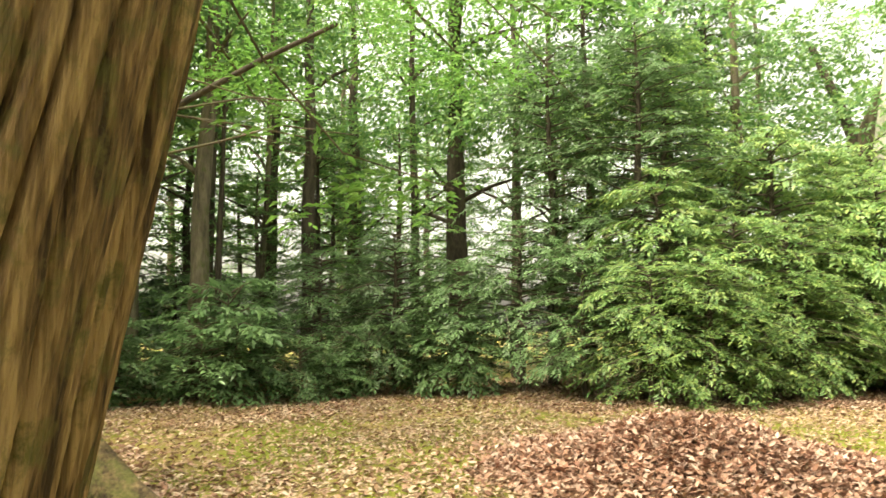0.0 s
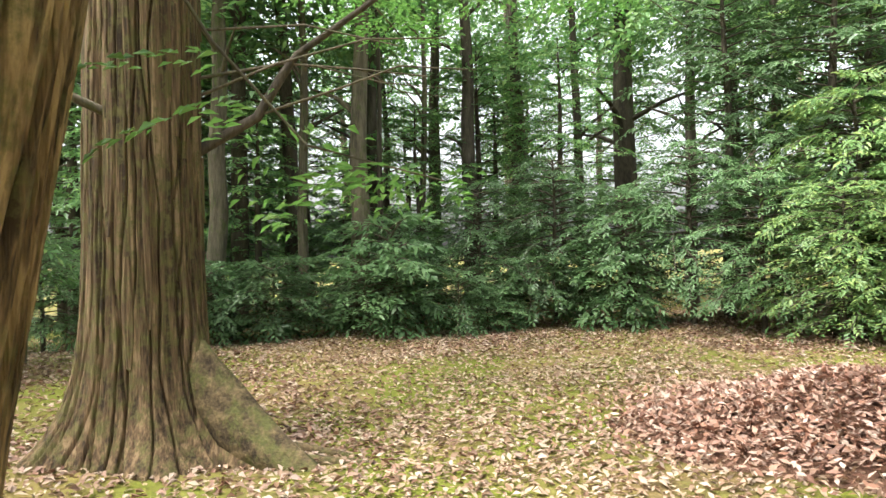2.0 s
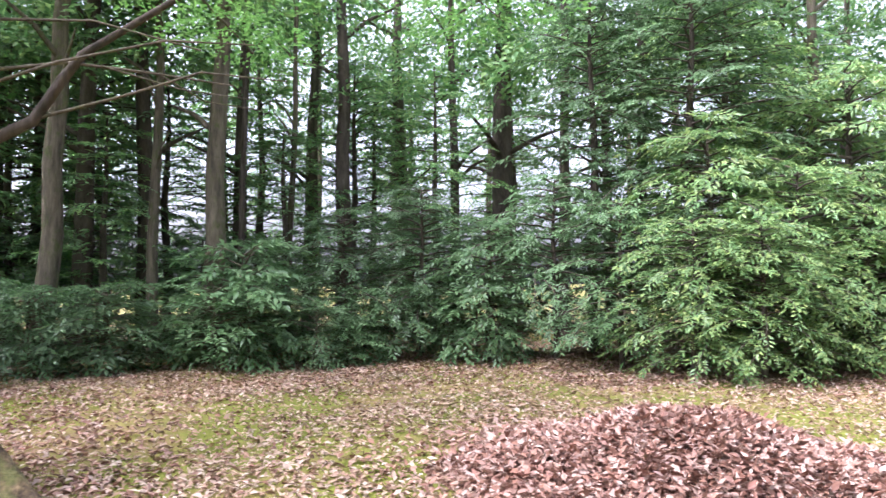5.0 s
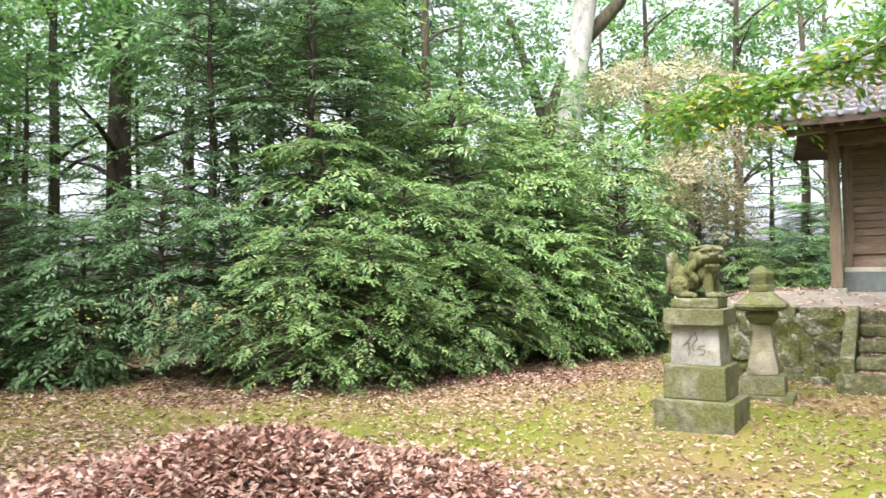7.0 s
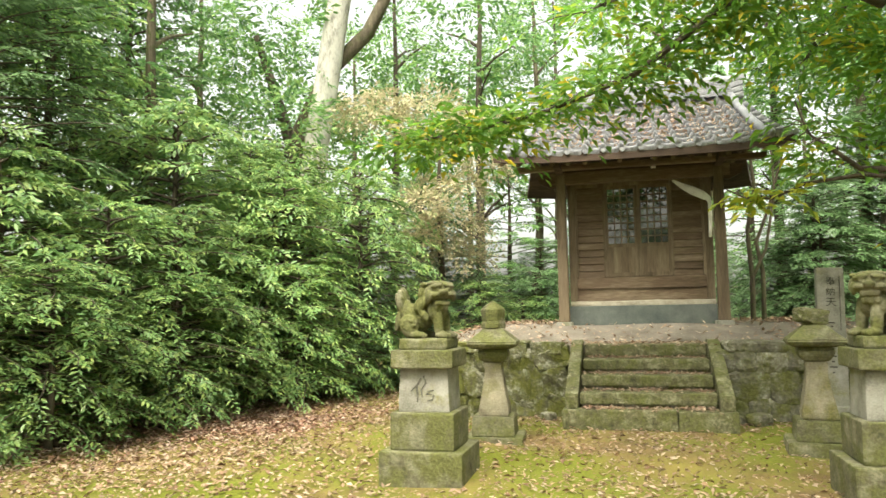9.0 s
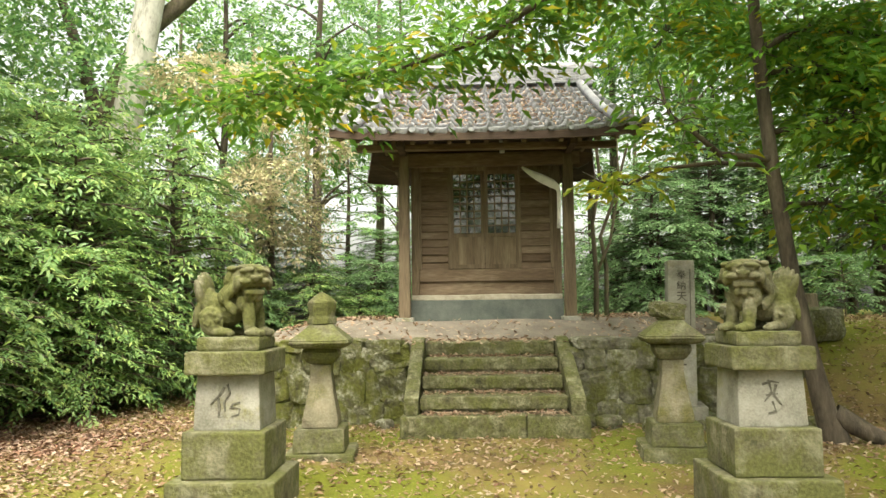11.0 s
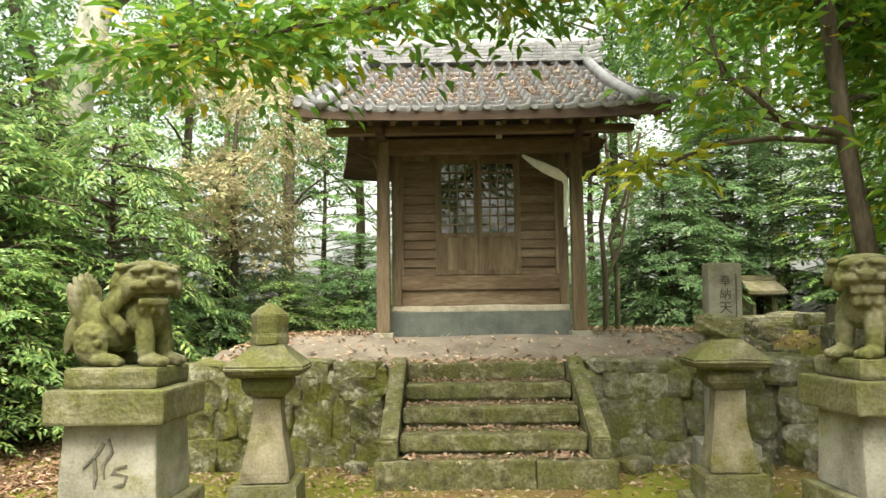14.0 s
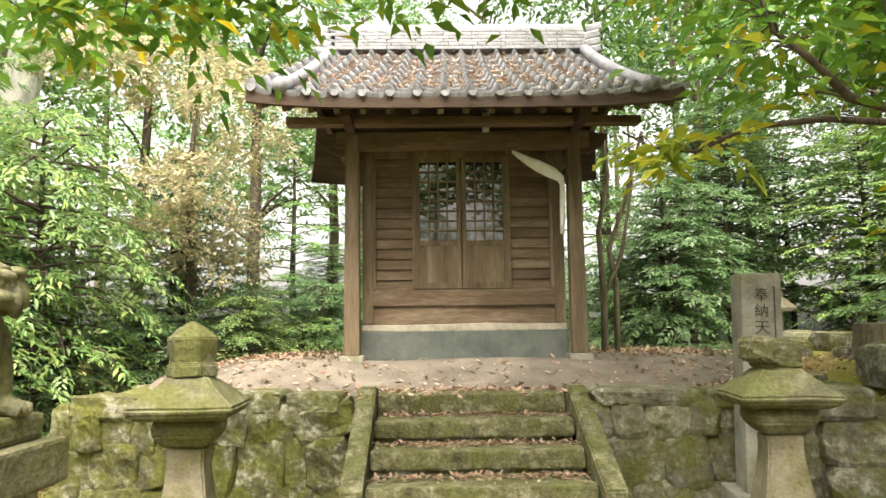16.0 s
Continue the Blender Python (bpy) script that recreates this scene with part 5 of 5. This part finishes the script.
for s in range(5):
    rg = random.Random(40 + s)
    px, py = 0.0, 0.0
    pth = []
    for i in range(12):
        pth.append((px, py, i * 1.0))
        px += rg.uniform(-0.09, 0.09)
        py += rg.uniform(-0.09, 0.09)
    limbs = []
    for k3 in range(7):
        z = rg.uniform(3, 9.5)
        a = rg.uniform(0, 6.28)
        c, d = math.cos(a), math.sin(a)
        b0 = pth[int(z)]
        limbs.append(([(b0[0], b0[1], z), (b0[0] + c * 0.7, b0[1] + d * 0.7, z + 0.35), (b0[0] + c * 1.6, b0[1] + d * 1.6, z + 0.6)], [0.06, 0.04, 0.015]))
    TRUNKS.append(trunk_mesh("trunk", pth, [0.24 - 0.016 * i for i in range(12)], (M_BARK, M_BARK_DARK, M_BARK, M_BARK_DARK, M_BARK)[s], 50 + s, 12, 0.06, limbs))


def forest_tree(x, y, crown, trunk, s=1.0, turn=0.0, girth=1.0, label="tall slender woodland tree with leafy green crown", lean=(0, 0)):
    t = new("woodland_tree")
    t.matrix_world = pose(x, y, float(ground_z(x, y)) - 0.1, lean[0], lean[1], turn)
    tagged(t, label, "tree", "trees of the wood")
    for nm, me, sc in (("trunk", TRUNKS[trunk], (girth, girth, s)), ("crown", crown, (s, s, s))):
        if me is None:
            continue
        ob = new(nm, me)
        ob.parent = t
        ob.scale = sc
    return t


def bush(x, y, k, s=1.0, turn=0.0, h=1.0, low=False, label="leafy green evergreen bush at the wood's edge"):
    t = new("bush")
    t.matrix_world = pose(x, y, float(ground_z(x, y)) - 0.02, 0, 0, turn)
    tagged(t, label, "bush", "bushes round the clearing")
    for nm, me in (("stem", (LOW_WOOD if low else BUSH_WOOD)[k]), ("crown", (LOW if low else BUSH)[k])):
        ob = new(nm, me)
        ob.parent = t
        ob.scale = (s, s, s * h)
    return t


def leafy_tree(x, y, k, s=1.0, turn=0.0, h=1.0):
    t = new("leafy_tree")
    t.matrix_world = pose(x, y, float(ground_z(x, y)) - 0.05, 0, 0, turn)
    tagged(t, "young evergreen tree leafy from low on its stem", "tree", "understorey trees of the wood")
    for nm, me in (("trunk", LEAFY_WOOD[k]), ("crown", LEAFY[k])):
        ob = new(nm, me)
        ob.parent = t
        ob.scale = (s, s, s * h)
    return t


# trunks that stand out
for x, y, g, tk, s, lean in ((-13.9, -2.95, 1.35, 1, 1.1, (0, -2)), (-11.45, -10.3, 0.72, 2, 1.0, (0, 0)), (-11.75, -12.5, 0.68, 0, 1.0, (0, -2)), (-12.2, -11.0, 0.4, 4, 0.95, (0, 0)), (-14.0, -7.1, 0.8, 3, 1.0, (1, 2)),
                             (-12.1, -2.9, 0.62, 1, 1.0, (0, 0)), (-13.1, -4.9, 0.5, 3, 1.0, (0, 0)), (-13.2, -12.0, 0.75, 3, 1.0, (0, 0)), (-13.6, -10.9, 0.7, 1, 1.0, (0, 2)), (-14.8, -9.1, 0.7, 3, 1.0, (0, 0)), (-11.5, -2.2, 0.5, 3, 1.0, (2, 0)), (-15.0, -13.2, 0.9, 1, 1, (0, 0)),
                             (-13.0, -8.6, 0.3, 4, 0.9, (1, 0)), (-16.5, -7.0, 0.8, 3, 1.0, (0, 0)), (-16.5, -4.6, 0.9, 1, 1.0, (0, 0)), (-10.5, 0.6, 0.7, 3, 1.0, (0, 0)), (-12.4, -9.6, 0.26, 3, 0.8, (2, 2))):
    forest_tree(x, y, TALL[int(abs(x * 7 + y * 3)) % 3] if g > 0.35 else None, tk, s, abs(x * 50 + y * 31) % 360, g, "tall bare-trunked tree at the wood's edge", lean)
# the wood all round
rg = random.Random(12)
for i in range(50):
    a = 2 * math.pi * i / 50 + rg.uniform(-0.04, 0.04)
    rr = rg.uniform(18.5, 27)
    x, y = -1.5 + rr * math.cos(a), -5.0 + rr * math.sin(a)
    forest_tree(x, y, TALL[rg.randrange(3)], rg.randrange(5), rg.uniform(0.85, 1.2), rg.uniform(0, 360), rg.uniform(0.5, 1.0))
for x, y, k3 in ((-8.2, -0.5, 0), (-6.2, 7.0, 1), (-2.5, 8.5, 3), (0.8, 9.0, 0), (3.5, 8.5, 4), (6.5, 8.0, 2), (9.0, 5.0, 0), (10.5, 1.5, 3), (9.5, -2.5, 1), (10.5, -7, 2), (9.5, -12, 0), (7.5, -16.5, 1), (2.5, -19.5, 2), (-4, -19.5, 0), (-9, -18, 3), (-3.6, 6.2, 4), (5.0, 6.6, 3), (7.2, 3.4, 4), (-10.2, 4.5, 2)):
    forest_tree(x, y, TALL[k3 % 3], (k3 + 2) % 5, 0.95, (x * 77) % 360, 0.6)
# bushes along the wood's edge, from the far clearing to the shrine
for x, y, k3, s, h in ((-11.6, -14.8, 2, 0.8, 0.8), (-11.9, -9.4, 2, 0.75, 1.0), (-11.2, -8.2, 2, 1.0, 0.95), (-10.6, -7.1, 2, 0.95, 1.15), (-9.7, -6.4, 3, 0.95, 0.95), (-8.9, -5.7, 2, 1.05, 1.05),
                       (-7.9, -5.3, 2, 1.0, 0.95), (-6.75, -5.15, 0, 1.0, 0.82), (-6.2, -4.5, 0, 1.0, 0.8), (-7.3, -4.2, 1, 1.25, 1.1), (-6.5, -3.3, 0, 1.2, 0.95), (-6.2, -2.2, 1, 1.2, 0.95), (-5.9, -1.2, 0, 1.05, 0.95), (-5.75, -2.9, 1, 0.95, 0.8), (-5.1, -0.8, 0, 0.95, 0.9), (-4.75, 0.9, 0, 1.2, 1.3), (-5.6, -0.3, 1, 1.2, 1.2), (-6.9, -1.3, 1, 1.45, 1.25), (-6.1, 0.1, 1, 1.25, 1.2), (-5.5, 1.2, 3, 1.0, 0.95),
                       (-5.2, 2.6, 0, 1.2, 1.2), (-6.6, 1.9, 0, 1.4, 1.35), (-8.4, 0.0, 2, 1.3, 1.3), (-12.6, -6.2, 2, 1.0, 1.0), (-13.4, -10.0, 3, 1.0, 0.8), (-13.8, -12.9, 3, 1.0, 0.8),
                       (-3.2, 3.7, 0, 0.85, 0.95), (-2.4, 4.4, 1, 0.8, 0.8), (-4.3, 3.0, 3, 0.85, 0.8), (-3.4, 4.4, 2, 1.0, 0.9), (-2.2, 5.2, 3, 1.0, 0.9), (1.4, 5.6, 2, 1.1, 1.0), (2.7, 4.4, 3, 1.0, 1.0), (3.3, 3.6, 3, 1.0, 1.05), (4.4, 6.2, 2, 1.2, 1.1), (6.2, 5.8, 3, 1.3, 1.1), (7.0, 2.6, 2, 1.2, 1.1), (6.9, -0.4, 0, 1.1, 0.9), (6.4, -2.6, 3, 1.1, 0.9), (7.5, -6, 2, 1.4, 1.1),
                       (8.0, -10, 3, 1.5, 1.2), (6.0, -15, 2, 1.5, 1.2), (1.0, -18, 3, 1.5, 1.2), (-4.5, -17.5, 2, 1.4, 1.1), (-9.5, -17, 3, 1.2, 1.0)):
    bush(x, y, k3, s, (x * 91 + y * 37) % 360, h)
for i in range(19):
    u = i / 18
    x, y = -11.3 + 1.6 * u ** 2, -14.6 + 8.0 * u
    bush(x + rg.uniform(-0.6, 0.3), y + rg.uniform(-0.3, 0.3), 0 if u < 0.5 else i % 2, rg.uniform(0.55, 1.25), rg.uniform(0, 360), rg.uniform(0.7, 1.35), True, "spindly sapling with drooping pale leaves at the wood's foot")
for x, y in ((-3.6, 3.2), (-2.4, 3.9), (2.2, 3.4), (3.1, 2.3), (6.4, 4.3), (3.9, 5.0), (5.6, 1.6), (5.6, -1.5), (-4.6, 0.6), (-4.3, 1.8), (-5.0, -0.2), (-3.4, 2.6)):
    bush(x, y, 0 if x > 0 else 1, 0.8, (x * 133) % 360, 0.9, True, "low leafy shrub beside the terrace")
# understorey trees
for x, y, k3, s, h in ((-8.0, -3.7, 1, 1.05, 0.92), (-9.3, -4.6, 1, 0.95, 1.0), (-8.8, -1.9, 0, 1.1, 0.95), (-10.2, -2.6, 2, 1.2, 1.15), (-9.6, 0.9, 1, 1.2, 1.15), (-14.8, -10.4, 2, 1.0, 0.8), (-12.9, -8.7, 2, 0.75, 0.8), (-13.0, -11.6, 2, 0.8, 0.75), (-12.5, -5.8, 2, 0.9, 0.9), (-14.6, -6.6, 2, 1.0, 0.9), (-14.2, -13.0, 2, 1.0, 0.8), (-14.5, -11.8, 1, 1.1, 1.1), (-13.6, -14.6, 1, 1.1, 1.0), (-15.0, -12.6, 2, 1.2, 1.1), (-16.2, -15.0, 1, 1.2, 1.2), (-6.9, 0.9, 0, 0.85, 0.8), (-7.9, 2.6, 1, 0.9, 0.85), (-4.5, 4.9, 1, 0.8, 0.7), (-2.2, 6.2, 1, 0.75, 0.62), (4.9, 5.4, 1, 0.9, 0.75), (6.4, 3.8, 0, 0.8, 0.65), (-12.9, -13.9, 2, 0.9, 0.9), (-9.4, -15.6, 2, 1.0, 1.0),
                       (-3.0, 6.6, 2, 0.9, 0.85), (-5.0, 5.8, 1, 0.9, 0.8), (-1.2, 7.8, 2, 1.0, 1.0), (2.8, 7.6, 2, 1.0, 1.0), (3.2, 3.7, 1, 0.75, 0.75), (5.6, 7.0, 2, 1.0, 1.0), (7.6, 5.2, 1, 1.0, 0.95), (8.6, 1.4, 2, 1.0, 1.0), (8.2, -2.4, 0, 1.0, 0.9), (-7.6, 4.0, 2, 0.8, 0.75)):
    leafy_tree(x, y, k3, s, (x * 71 + y * 29) % 360, h)
for i in range(14):
    leafy_tree(-15.4 - 1.6 * (i % 3) + rg.uniform(-0.5, 0.5), -16.0 + 1.15 * i, 2, rg.uniform(0.95, 1.2), rg.uniform(0, 360), rg.uniform(0.75, 1.05))
# pale crooked stem beside the great cedar
tree("crooked_tree", -10.2, -14.95, [(0, 0, 0), (0.05, 0.08, 0.8), (0.16, 0.22, 1.7), (0.10, 0.14, 2.4), (0.25, 0.35, 3.2), (0.55, 0.7, 4.2), (0.7, 0.8, 6.0)], [0.14, 0.12, 0.11, 0.10, 0.085, 0.07, 0.04], M_BARK, "pale crooked slender tree at the wood's edge", TALL[0], seed=15, limbs=[([(0.12, 0.16, 2.3), (-0.1, -0.25, 3.1), (-0.3, -0.6, 4.4)], [0.06, 0.05, 0.02])])

# pale leaning trunk with a dark fork, above the bushes
pale = tree("pale_tree", -8.75, 4.7, [(0, 0, 0), (0.05, 0, 2), (0.25, 0, 4), (0.55, 0, 5.6), (0.8, 0, 7.2), (1.3, 0, 9.5), (1.6, 0, 11.5)], [0.36, 0.32, 0.30, 0.28, 0.27, 0.2, 0.1], M_BARK_PALE, "tall pale-barked tree leaning over the bushes", TALL[1], seed=5, segs=14)
pale.children[1].location = (1.2, 0, 1.5)
for pts, rad_, mt in (([(0.3, 0.5, 0), (0.6, 0.5, 4.2), (0.9, 0.4, 6.0), (1.6, 0.4, 7.4), (2.6, 0.5, 8.3), (3.2, 0.6, 9.5)], 0.30, M_BARK), ([(0.7, 0.45, 5.2), (0.1, 0.5, 7.0), (-0.5, 0.6, 8.6)], 0.17, M_BARK_DARK)):
    v, f = ring_tube(pts, np.linspace(rad_, rad_ * 0.45, len(pts)), 10, 0.08, 4)
    ob = new("fork", raw_mesh("fork", v, f, 4, mt, True))
    ob.parent = pale
# withered brown tree by the shrine
wt = tree("withered_tree", -4.1, 3.8, [(0, 0, 0), (0.1, 0, 2), (0.0, 0.1, 4), (0.1, 0.1, 5.6)], [0.09, 0.07, 0.05, 0.015], M_BARK_DARK, "small tree with withered brown foliage beside the shrine", BROWN)
# twisted pale stems behind the shrine's right corner
tw = new("slender_tree")
tw.location = (1.75, 1.6, 1.0)
tagged(tw, "slender twisting pale-stemmed tree behind the shrine", "tree")
for pts, rad_ in (([(0, 0, 0), (0.02, 0, 0.8), (-0.02, 0, 1.6), (0.12, 0, 2.3), (0.05, 0, 3.2)], 0.045), ([(0.18, 0.1, 0), (0.2, 0.1, 0.9), (0.12, 0.1, 1.4), (0.35, 0.1, 2.0), (0.6, 0.1, 2.9)], 0.04), ([(0.02, 0, 0.8), (0.25, 0, 1.3), (0.42, 0, 2.2), (0.4, 0, 3.0)], 0.028)):
    v, f = ring_tube(pts, np.linspace(rad_, rad_ * 0.5, len(pts)), 8, 0.1, 6)
    ob = new("stem", raw_mesh("stem", v, f, 4, M_BARK, True))
    ob.parent = tw

# ---- overhanging tree beside the right pedestal, with its long branches ----
over = new("overhanging_tree")
over.location = (3.05, -2.85, -0.05)
tagged(over, "dark slender tree whose leafy branches overhang the shrine", "tree")
tp = [(0.16, 0, -0.1), (0.04, 0, 0.25), (-0.08, 0, 0.8), (-0.22, 0, 1.6), (-0.35, 0.0, 2.6), (-0.41, 0.02, 3.5), (-0.46, 0, 4.4), (-0.5, -0.1, 5.6), (-0.2, -0.2, 7.0)]
ob = new("trunk", trunk_mesh("trunk", tp, [0.16, 0.105, 0.085, 0.075, 0.068, 0.062, 0.056, 0.045, 0.02], M_BARK_DARK, 2, 12, 0.06))
ob.parent = over
ob = new("root", raw_mesh("root", *ring_tube([(0.1, 0, 0.3), (0.4, -0.1, 0.12), (0.75, -0.2, 0.0)], [0.11, 0.08, 0.03], 8, 0.1, 3), 4, M_BARK_DARK, True))
ob.parent = over
rgl = np.random.default_rng(77)


def bough(pts, rad_, count, spread, leaf, mat, per=10, length=0.4, tip_only=0.2, shift=(0, 0, 0)):
    pts = np.asarray(pts, float)
    pts[1:] += shift
    v, f = ring_tube(pts, np.linspace(rad_, rad_ * 0.25, len(pts)), 8, 0.08, 4)
    b = new("branch", raw_mesh("branch", v, f, 4, M_BARK_DARK, True))
    b.parent = over
    t = rgl.uniform(tip_only, 1, count) * (len(pts) - 1)
    i = np.minimum(t.astype(int), len(pts) - 2)
    w = (t - i)[:, None]
    c = pts[i] * (1 - w) + pts[i + 1] * w
    d = unit(rgl.normal(0, 1, (count, 3)) * [1, 1, 0.35])
    c2 = c + d * rgl.uniform(0.0, spread, (count, 1))
    arr = []
    for k in range(min(count, 90)):
        arr.append(ring_tube([c[k], (c[k] + c2[k]) / 2 + [0, 0, 0.03], c2[k]], [0.008, 0.006, 0.003], 4, 0, k))
    tv, tf = join_arrays(arr)
    tw_ = new("twig", raw_mesh("twig", tv, tf, 4, M_BARK_DARK, True))
    tw_.parent = b
    tagged(tw_, kind="stuff")
    lv, lf = sprays(c2, unit(d * [1, 1, 0.3] - [0, 0, 0.35]), rgl, per, length, leaf, 0.75, 0.2, 0.40)
    lo = new("foliage", raw_mesh("foliage", lv, lf, 3, mat))
    lo.parent = b
    tagged(lo, kind="stuff")


bough([(-0.58, 0, 4.5), (-1.3, 0.0, 4.7), (-2.1, 0.1, 4.35), (-2.9, 0.1, 3.8), (-3.8, 0.12, 3.5), (-4.7, 0.15, 3.35), (-5.6, 0.1, 3.25)], 0.05, 300, 0.42, 0.15, L_NEAR, 8, 0.42, 0.2, (-0.2, -0.7, 0))
bough([(-0.36, 0, 2.68), (-0.9, 0.0, 2.72), (-1.4, 0.0, 2.67), (-1.73, 0.05, 2.53), (-2.0, 0.05, 2.56), (-2.18, 0.05, 2.66)], 0.026, 14, 0.16, 0.15, L_YELLOW, 8, 0.28, 0.5)
bough([(-0.36, 0, 2.74), (-1.0, -0.4, 2.72), (-1.25, -0.5, 2.9), (-1.47, -0.52, 3.07), (-1.57, -0.52, 3.4)], 0.035, 26, 0.35, 0.15, L_NEAR, 8)
bough([(-0.5, 0, 3.8), (0.2, 0.4, 4.2), (1.0, 0.8, 4.3), (1.8, 1.0, 4.2)], 0.04, 190, 0.75, 0.145, L_NEAR)
bough([(-0.4, 0, 3.0), (0.3, -0.1, 3.1), (0.9, -0.1, 3.0), (1.5, 0.1, 2.8)], 0.03, 170, 0.6, 0.145, L_NEAR)
bough([(-0.5, 0, 5.0), (-1.4, -0.2, 5.3), (-2.6, -0.3, 5.0), (-3.6, -0.4, 4.6)], 0.04, 170, 0.7, 0.145, L_NEAR, 7)
bough([(-0.5, -0.1, 5.4), (0.0, 0.8, 5.4), (-0.6, 1.6, 5.0), (-0.9, 2.2, 4.6)], 0.04, 130, 0.7, 0.145, L_NEAR, 7)
bough([(-0.3, -0.2, 4.8), (0.2, -1.0, 4.9), (0.0, -1.8, 4.6), (-0.4, -2.4, 4.4)], 0.035, 90, 0.6, 0.145, L_NEAR)

bough([(-0.3, 0, 2.3), (0.3, 0.3, 2.35), (0.9, 0.5, 2.2), (1.5, 0.5, 2.0)], 0.025, 90, 0.5, 0.15, L_NEAR, 8)
bough([(-0.45, 0, 3.6), (0.1, 0.2, 3.7), (0.7, 0.2, 3.5), (1.4, 0.1, 3.3)], 0.035, 200, 0.6, 0.15, L_NEAR, 8)
# First blobs: high foliage out of view, added to shade the right pedestal.
for blobs, count, sd_ in (([(-0.5, -1.0, 7.2, 1.9, 1.9, 0.7), (1.1, -0.4, 7.0, 1.8, 1.8, 0.7), (-0.8, 0.9, 7.0, 1.6, 1.5, 0.6), (0.7, -2.5, 6.8, 1.8, 1.8, 0.6), (-1.2, -2.6, 6.9, 1.6, 1.6, 0.6), (2.4, -1.5, 6.2, 1.6, 1.6, 0.6), (2.2, 0.7, 5.6, 1.3, 1.3, 0.6), (0.2, -5.0, 6.9, 2.0, 1.9, 0.6), (1.8, -4.6, 6.6, 1.7, 1.8, 0.6), (-1.2, -4.4, 7.1, 1.6, 1.6, 0.6)], 2300, 31),
                          ([(-0.75, 1.25, 4.3, 0.8, 0.7, 0.45), (0.25, 1.45, 4.2, 0.8, 0.7, 0.45), (0.95, 0.85, 3.6, 0.7, 0.7, 0.4), (-1.3, 0.95, 4.7, 0.8, 0.7, 0.45), (0.1, 2.3, 4.6, 0.9, 0.8, 0.5), (1.4, 1.5, 3.2, 0.7, 0.7, 0.4), (1.6, 0.4, 4.2, 0.8, 0.8, 0.5)], 260, 33)):
    oc = new("crown", crown_mesh("crown", blobs, count, L_NEAR, sd_, 9, 0.5, 0.15, 0.75))
    oc.parent = over

# slender maple whose boughs reach over the clearing
maple = tree("maple_tree", -3.3, -15.9, [(0, 0, 0), (0.05, 0.1, 1.5), (-0.1, 0.3, 3.0), (-0.2, 0.6, 4.4), (-0.3, 0.9, 6.0)], [0.13, 0.11, 0.10, 0.07, 0.03], M_BARK, "slender maple with feathery boughs over the clearing", seed=19)
mo = np.array(maple.location)
for k3, (pts, cnt) in enumerate((([(-3.5, -15.3, 4.3), (-4.6, -13.0, 4.9), (-5.6, -11.0, 4.8), (-6.4, -9.4, 4.5), (-7.2, -7.8, 4.3)], 130), ([(-3.5, -15.4, 4.0), (-4.4, -12.6, 4.5), (-4.8, -10.6, 4.4), (-4.9, -8.8, 4.1)], 110), ([(-3.5, -15.4, 4.1), (-5.4, -13.2, 4.4), (-7.2, -11.6, 4.2), (-8.6, -10.4, 3.9)], 120))):
    pts = np.asarray(pts)
    b = new("branch", raw_mesh("branch", *[(v - mo, f) for v, f in [ring_tube(pts, np.linspace(0.05, 0.008, len(pts)), 7, 0.06, k3)]][0], 4, M_BARK, True))
    b.parent = maple
    tt = rgl.uniform(0.35, 1, cnt) * (len(pts) - 1)
    ii = np.minimum(tt.astype(int), len(pts) - 2)
    d = unit(rgl.normal(0, 1, (cnt, 3)) * [1, 1, 0.12])
    cc = pts[ii] + (pts[ii + 1] - pts[ii]) * (tt - ii)[:, None] + d * rgl.uniform(0, 0.8, (cnt, 1))
    lv, lf = sprays(cc, d, rgl, 18, 0.5, 0.08, 0.9, 0.15, 0.5)
    lo = new("foliage", raw_mesh("foliage", lv - mo, lf, 3, L_MAPLE))
    lo.parent = b
    tagged(lo, kind="stuff")

# drooping maple-like twigs from the leaning cedar's side
for tw_pts, cnt in (([(-1.5, -13.75, 2.6), (-1.5, -13.45, 2.0), (-1.45, -13.25, 1.66), (-1.38, -13.1, 1.47), (-1.28, -12.88, 1.4)], 10), ([(-1.6, -13.7, 2.9), (-1.6, -13.0, 2.35), (-1.7, -12.4, 2.1), (-1.9, -11.8, 1.95)], 5), ([(-1.5, -13.7, 3.0), (-1.2, -12.9, 2.5), (-1.1, -12.2, 2.3), (-1.0, -11.6, 2.2)], 5), ([(-1.7, -13.7, 3.2), (-2.2, -13.0, 2.8), (-2.8, -12.3, 2.6), (-3.6, -11.6, 2.55)], 26)):
    tw_pts = np.asarray(tw_pts)
    v, f = ring_tube(tw_pts, np.linspace(0.005, 0.0015, len(tw_pts)), 6, 0.05, 4)
    b = new("twig", raw_mesh("twig", v - np.array([-1.388, -14.12, float(ground_z(-1.388, -14.12)) - 0.05]), f, 4, M_BARK, True))
    b.parent = t1
    tt = rgl.uniform(0.35, 1, cnt) * (len(tw_pts) - 1)
    ii = np.minimum(tt.astype(int), len(tw_pts) - 2)
    cc = tw_pts[ii] + (tw_pts[ii + 1] - tw_pts[ii]) * (tt - ii)[:, None]
    lv, lf = sprays(cc, unit(rgl.normal(0, 1, (cnt, 3)) * [1, 1, 0.3] - [0, 0, 0.3]), rgl, 30, 0.26, 0.034, 0.88, 0.2, 0.36)
    lo = new("foliage", raw_mesh("foliage", lv - np.array([-1.388, -14.12, float(ground_z(-1.388, -14.12)) - 0.05]), lf, 3, L_MAPLE))
    lo.parent = b
    tagged(lo, kind="stuff")
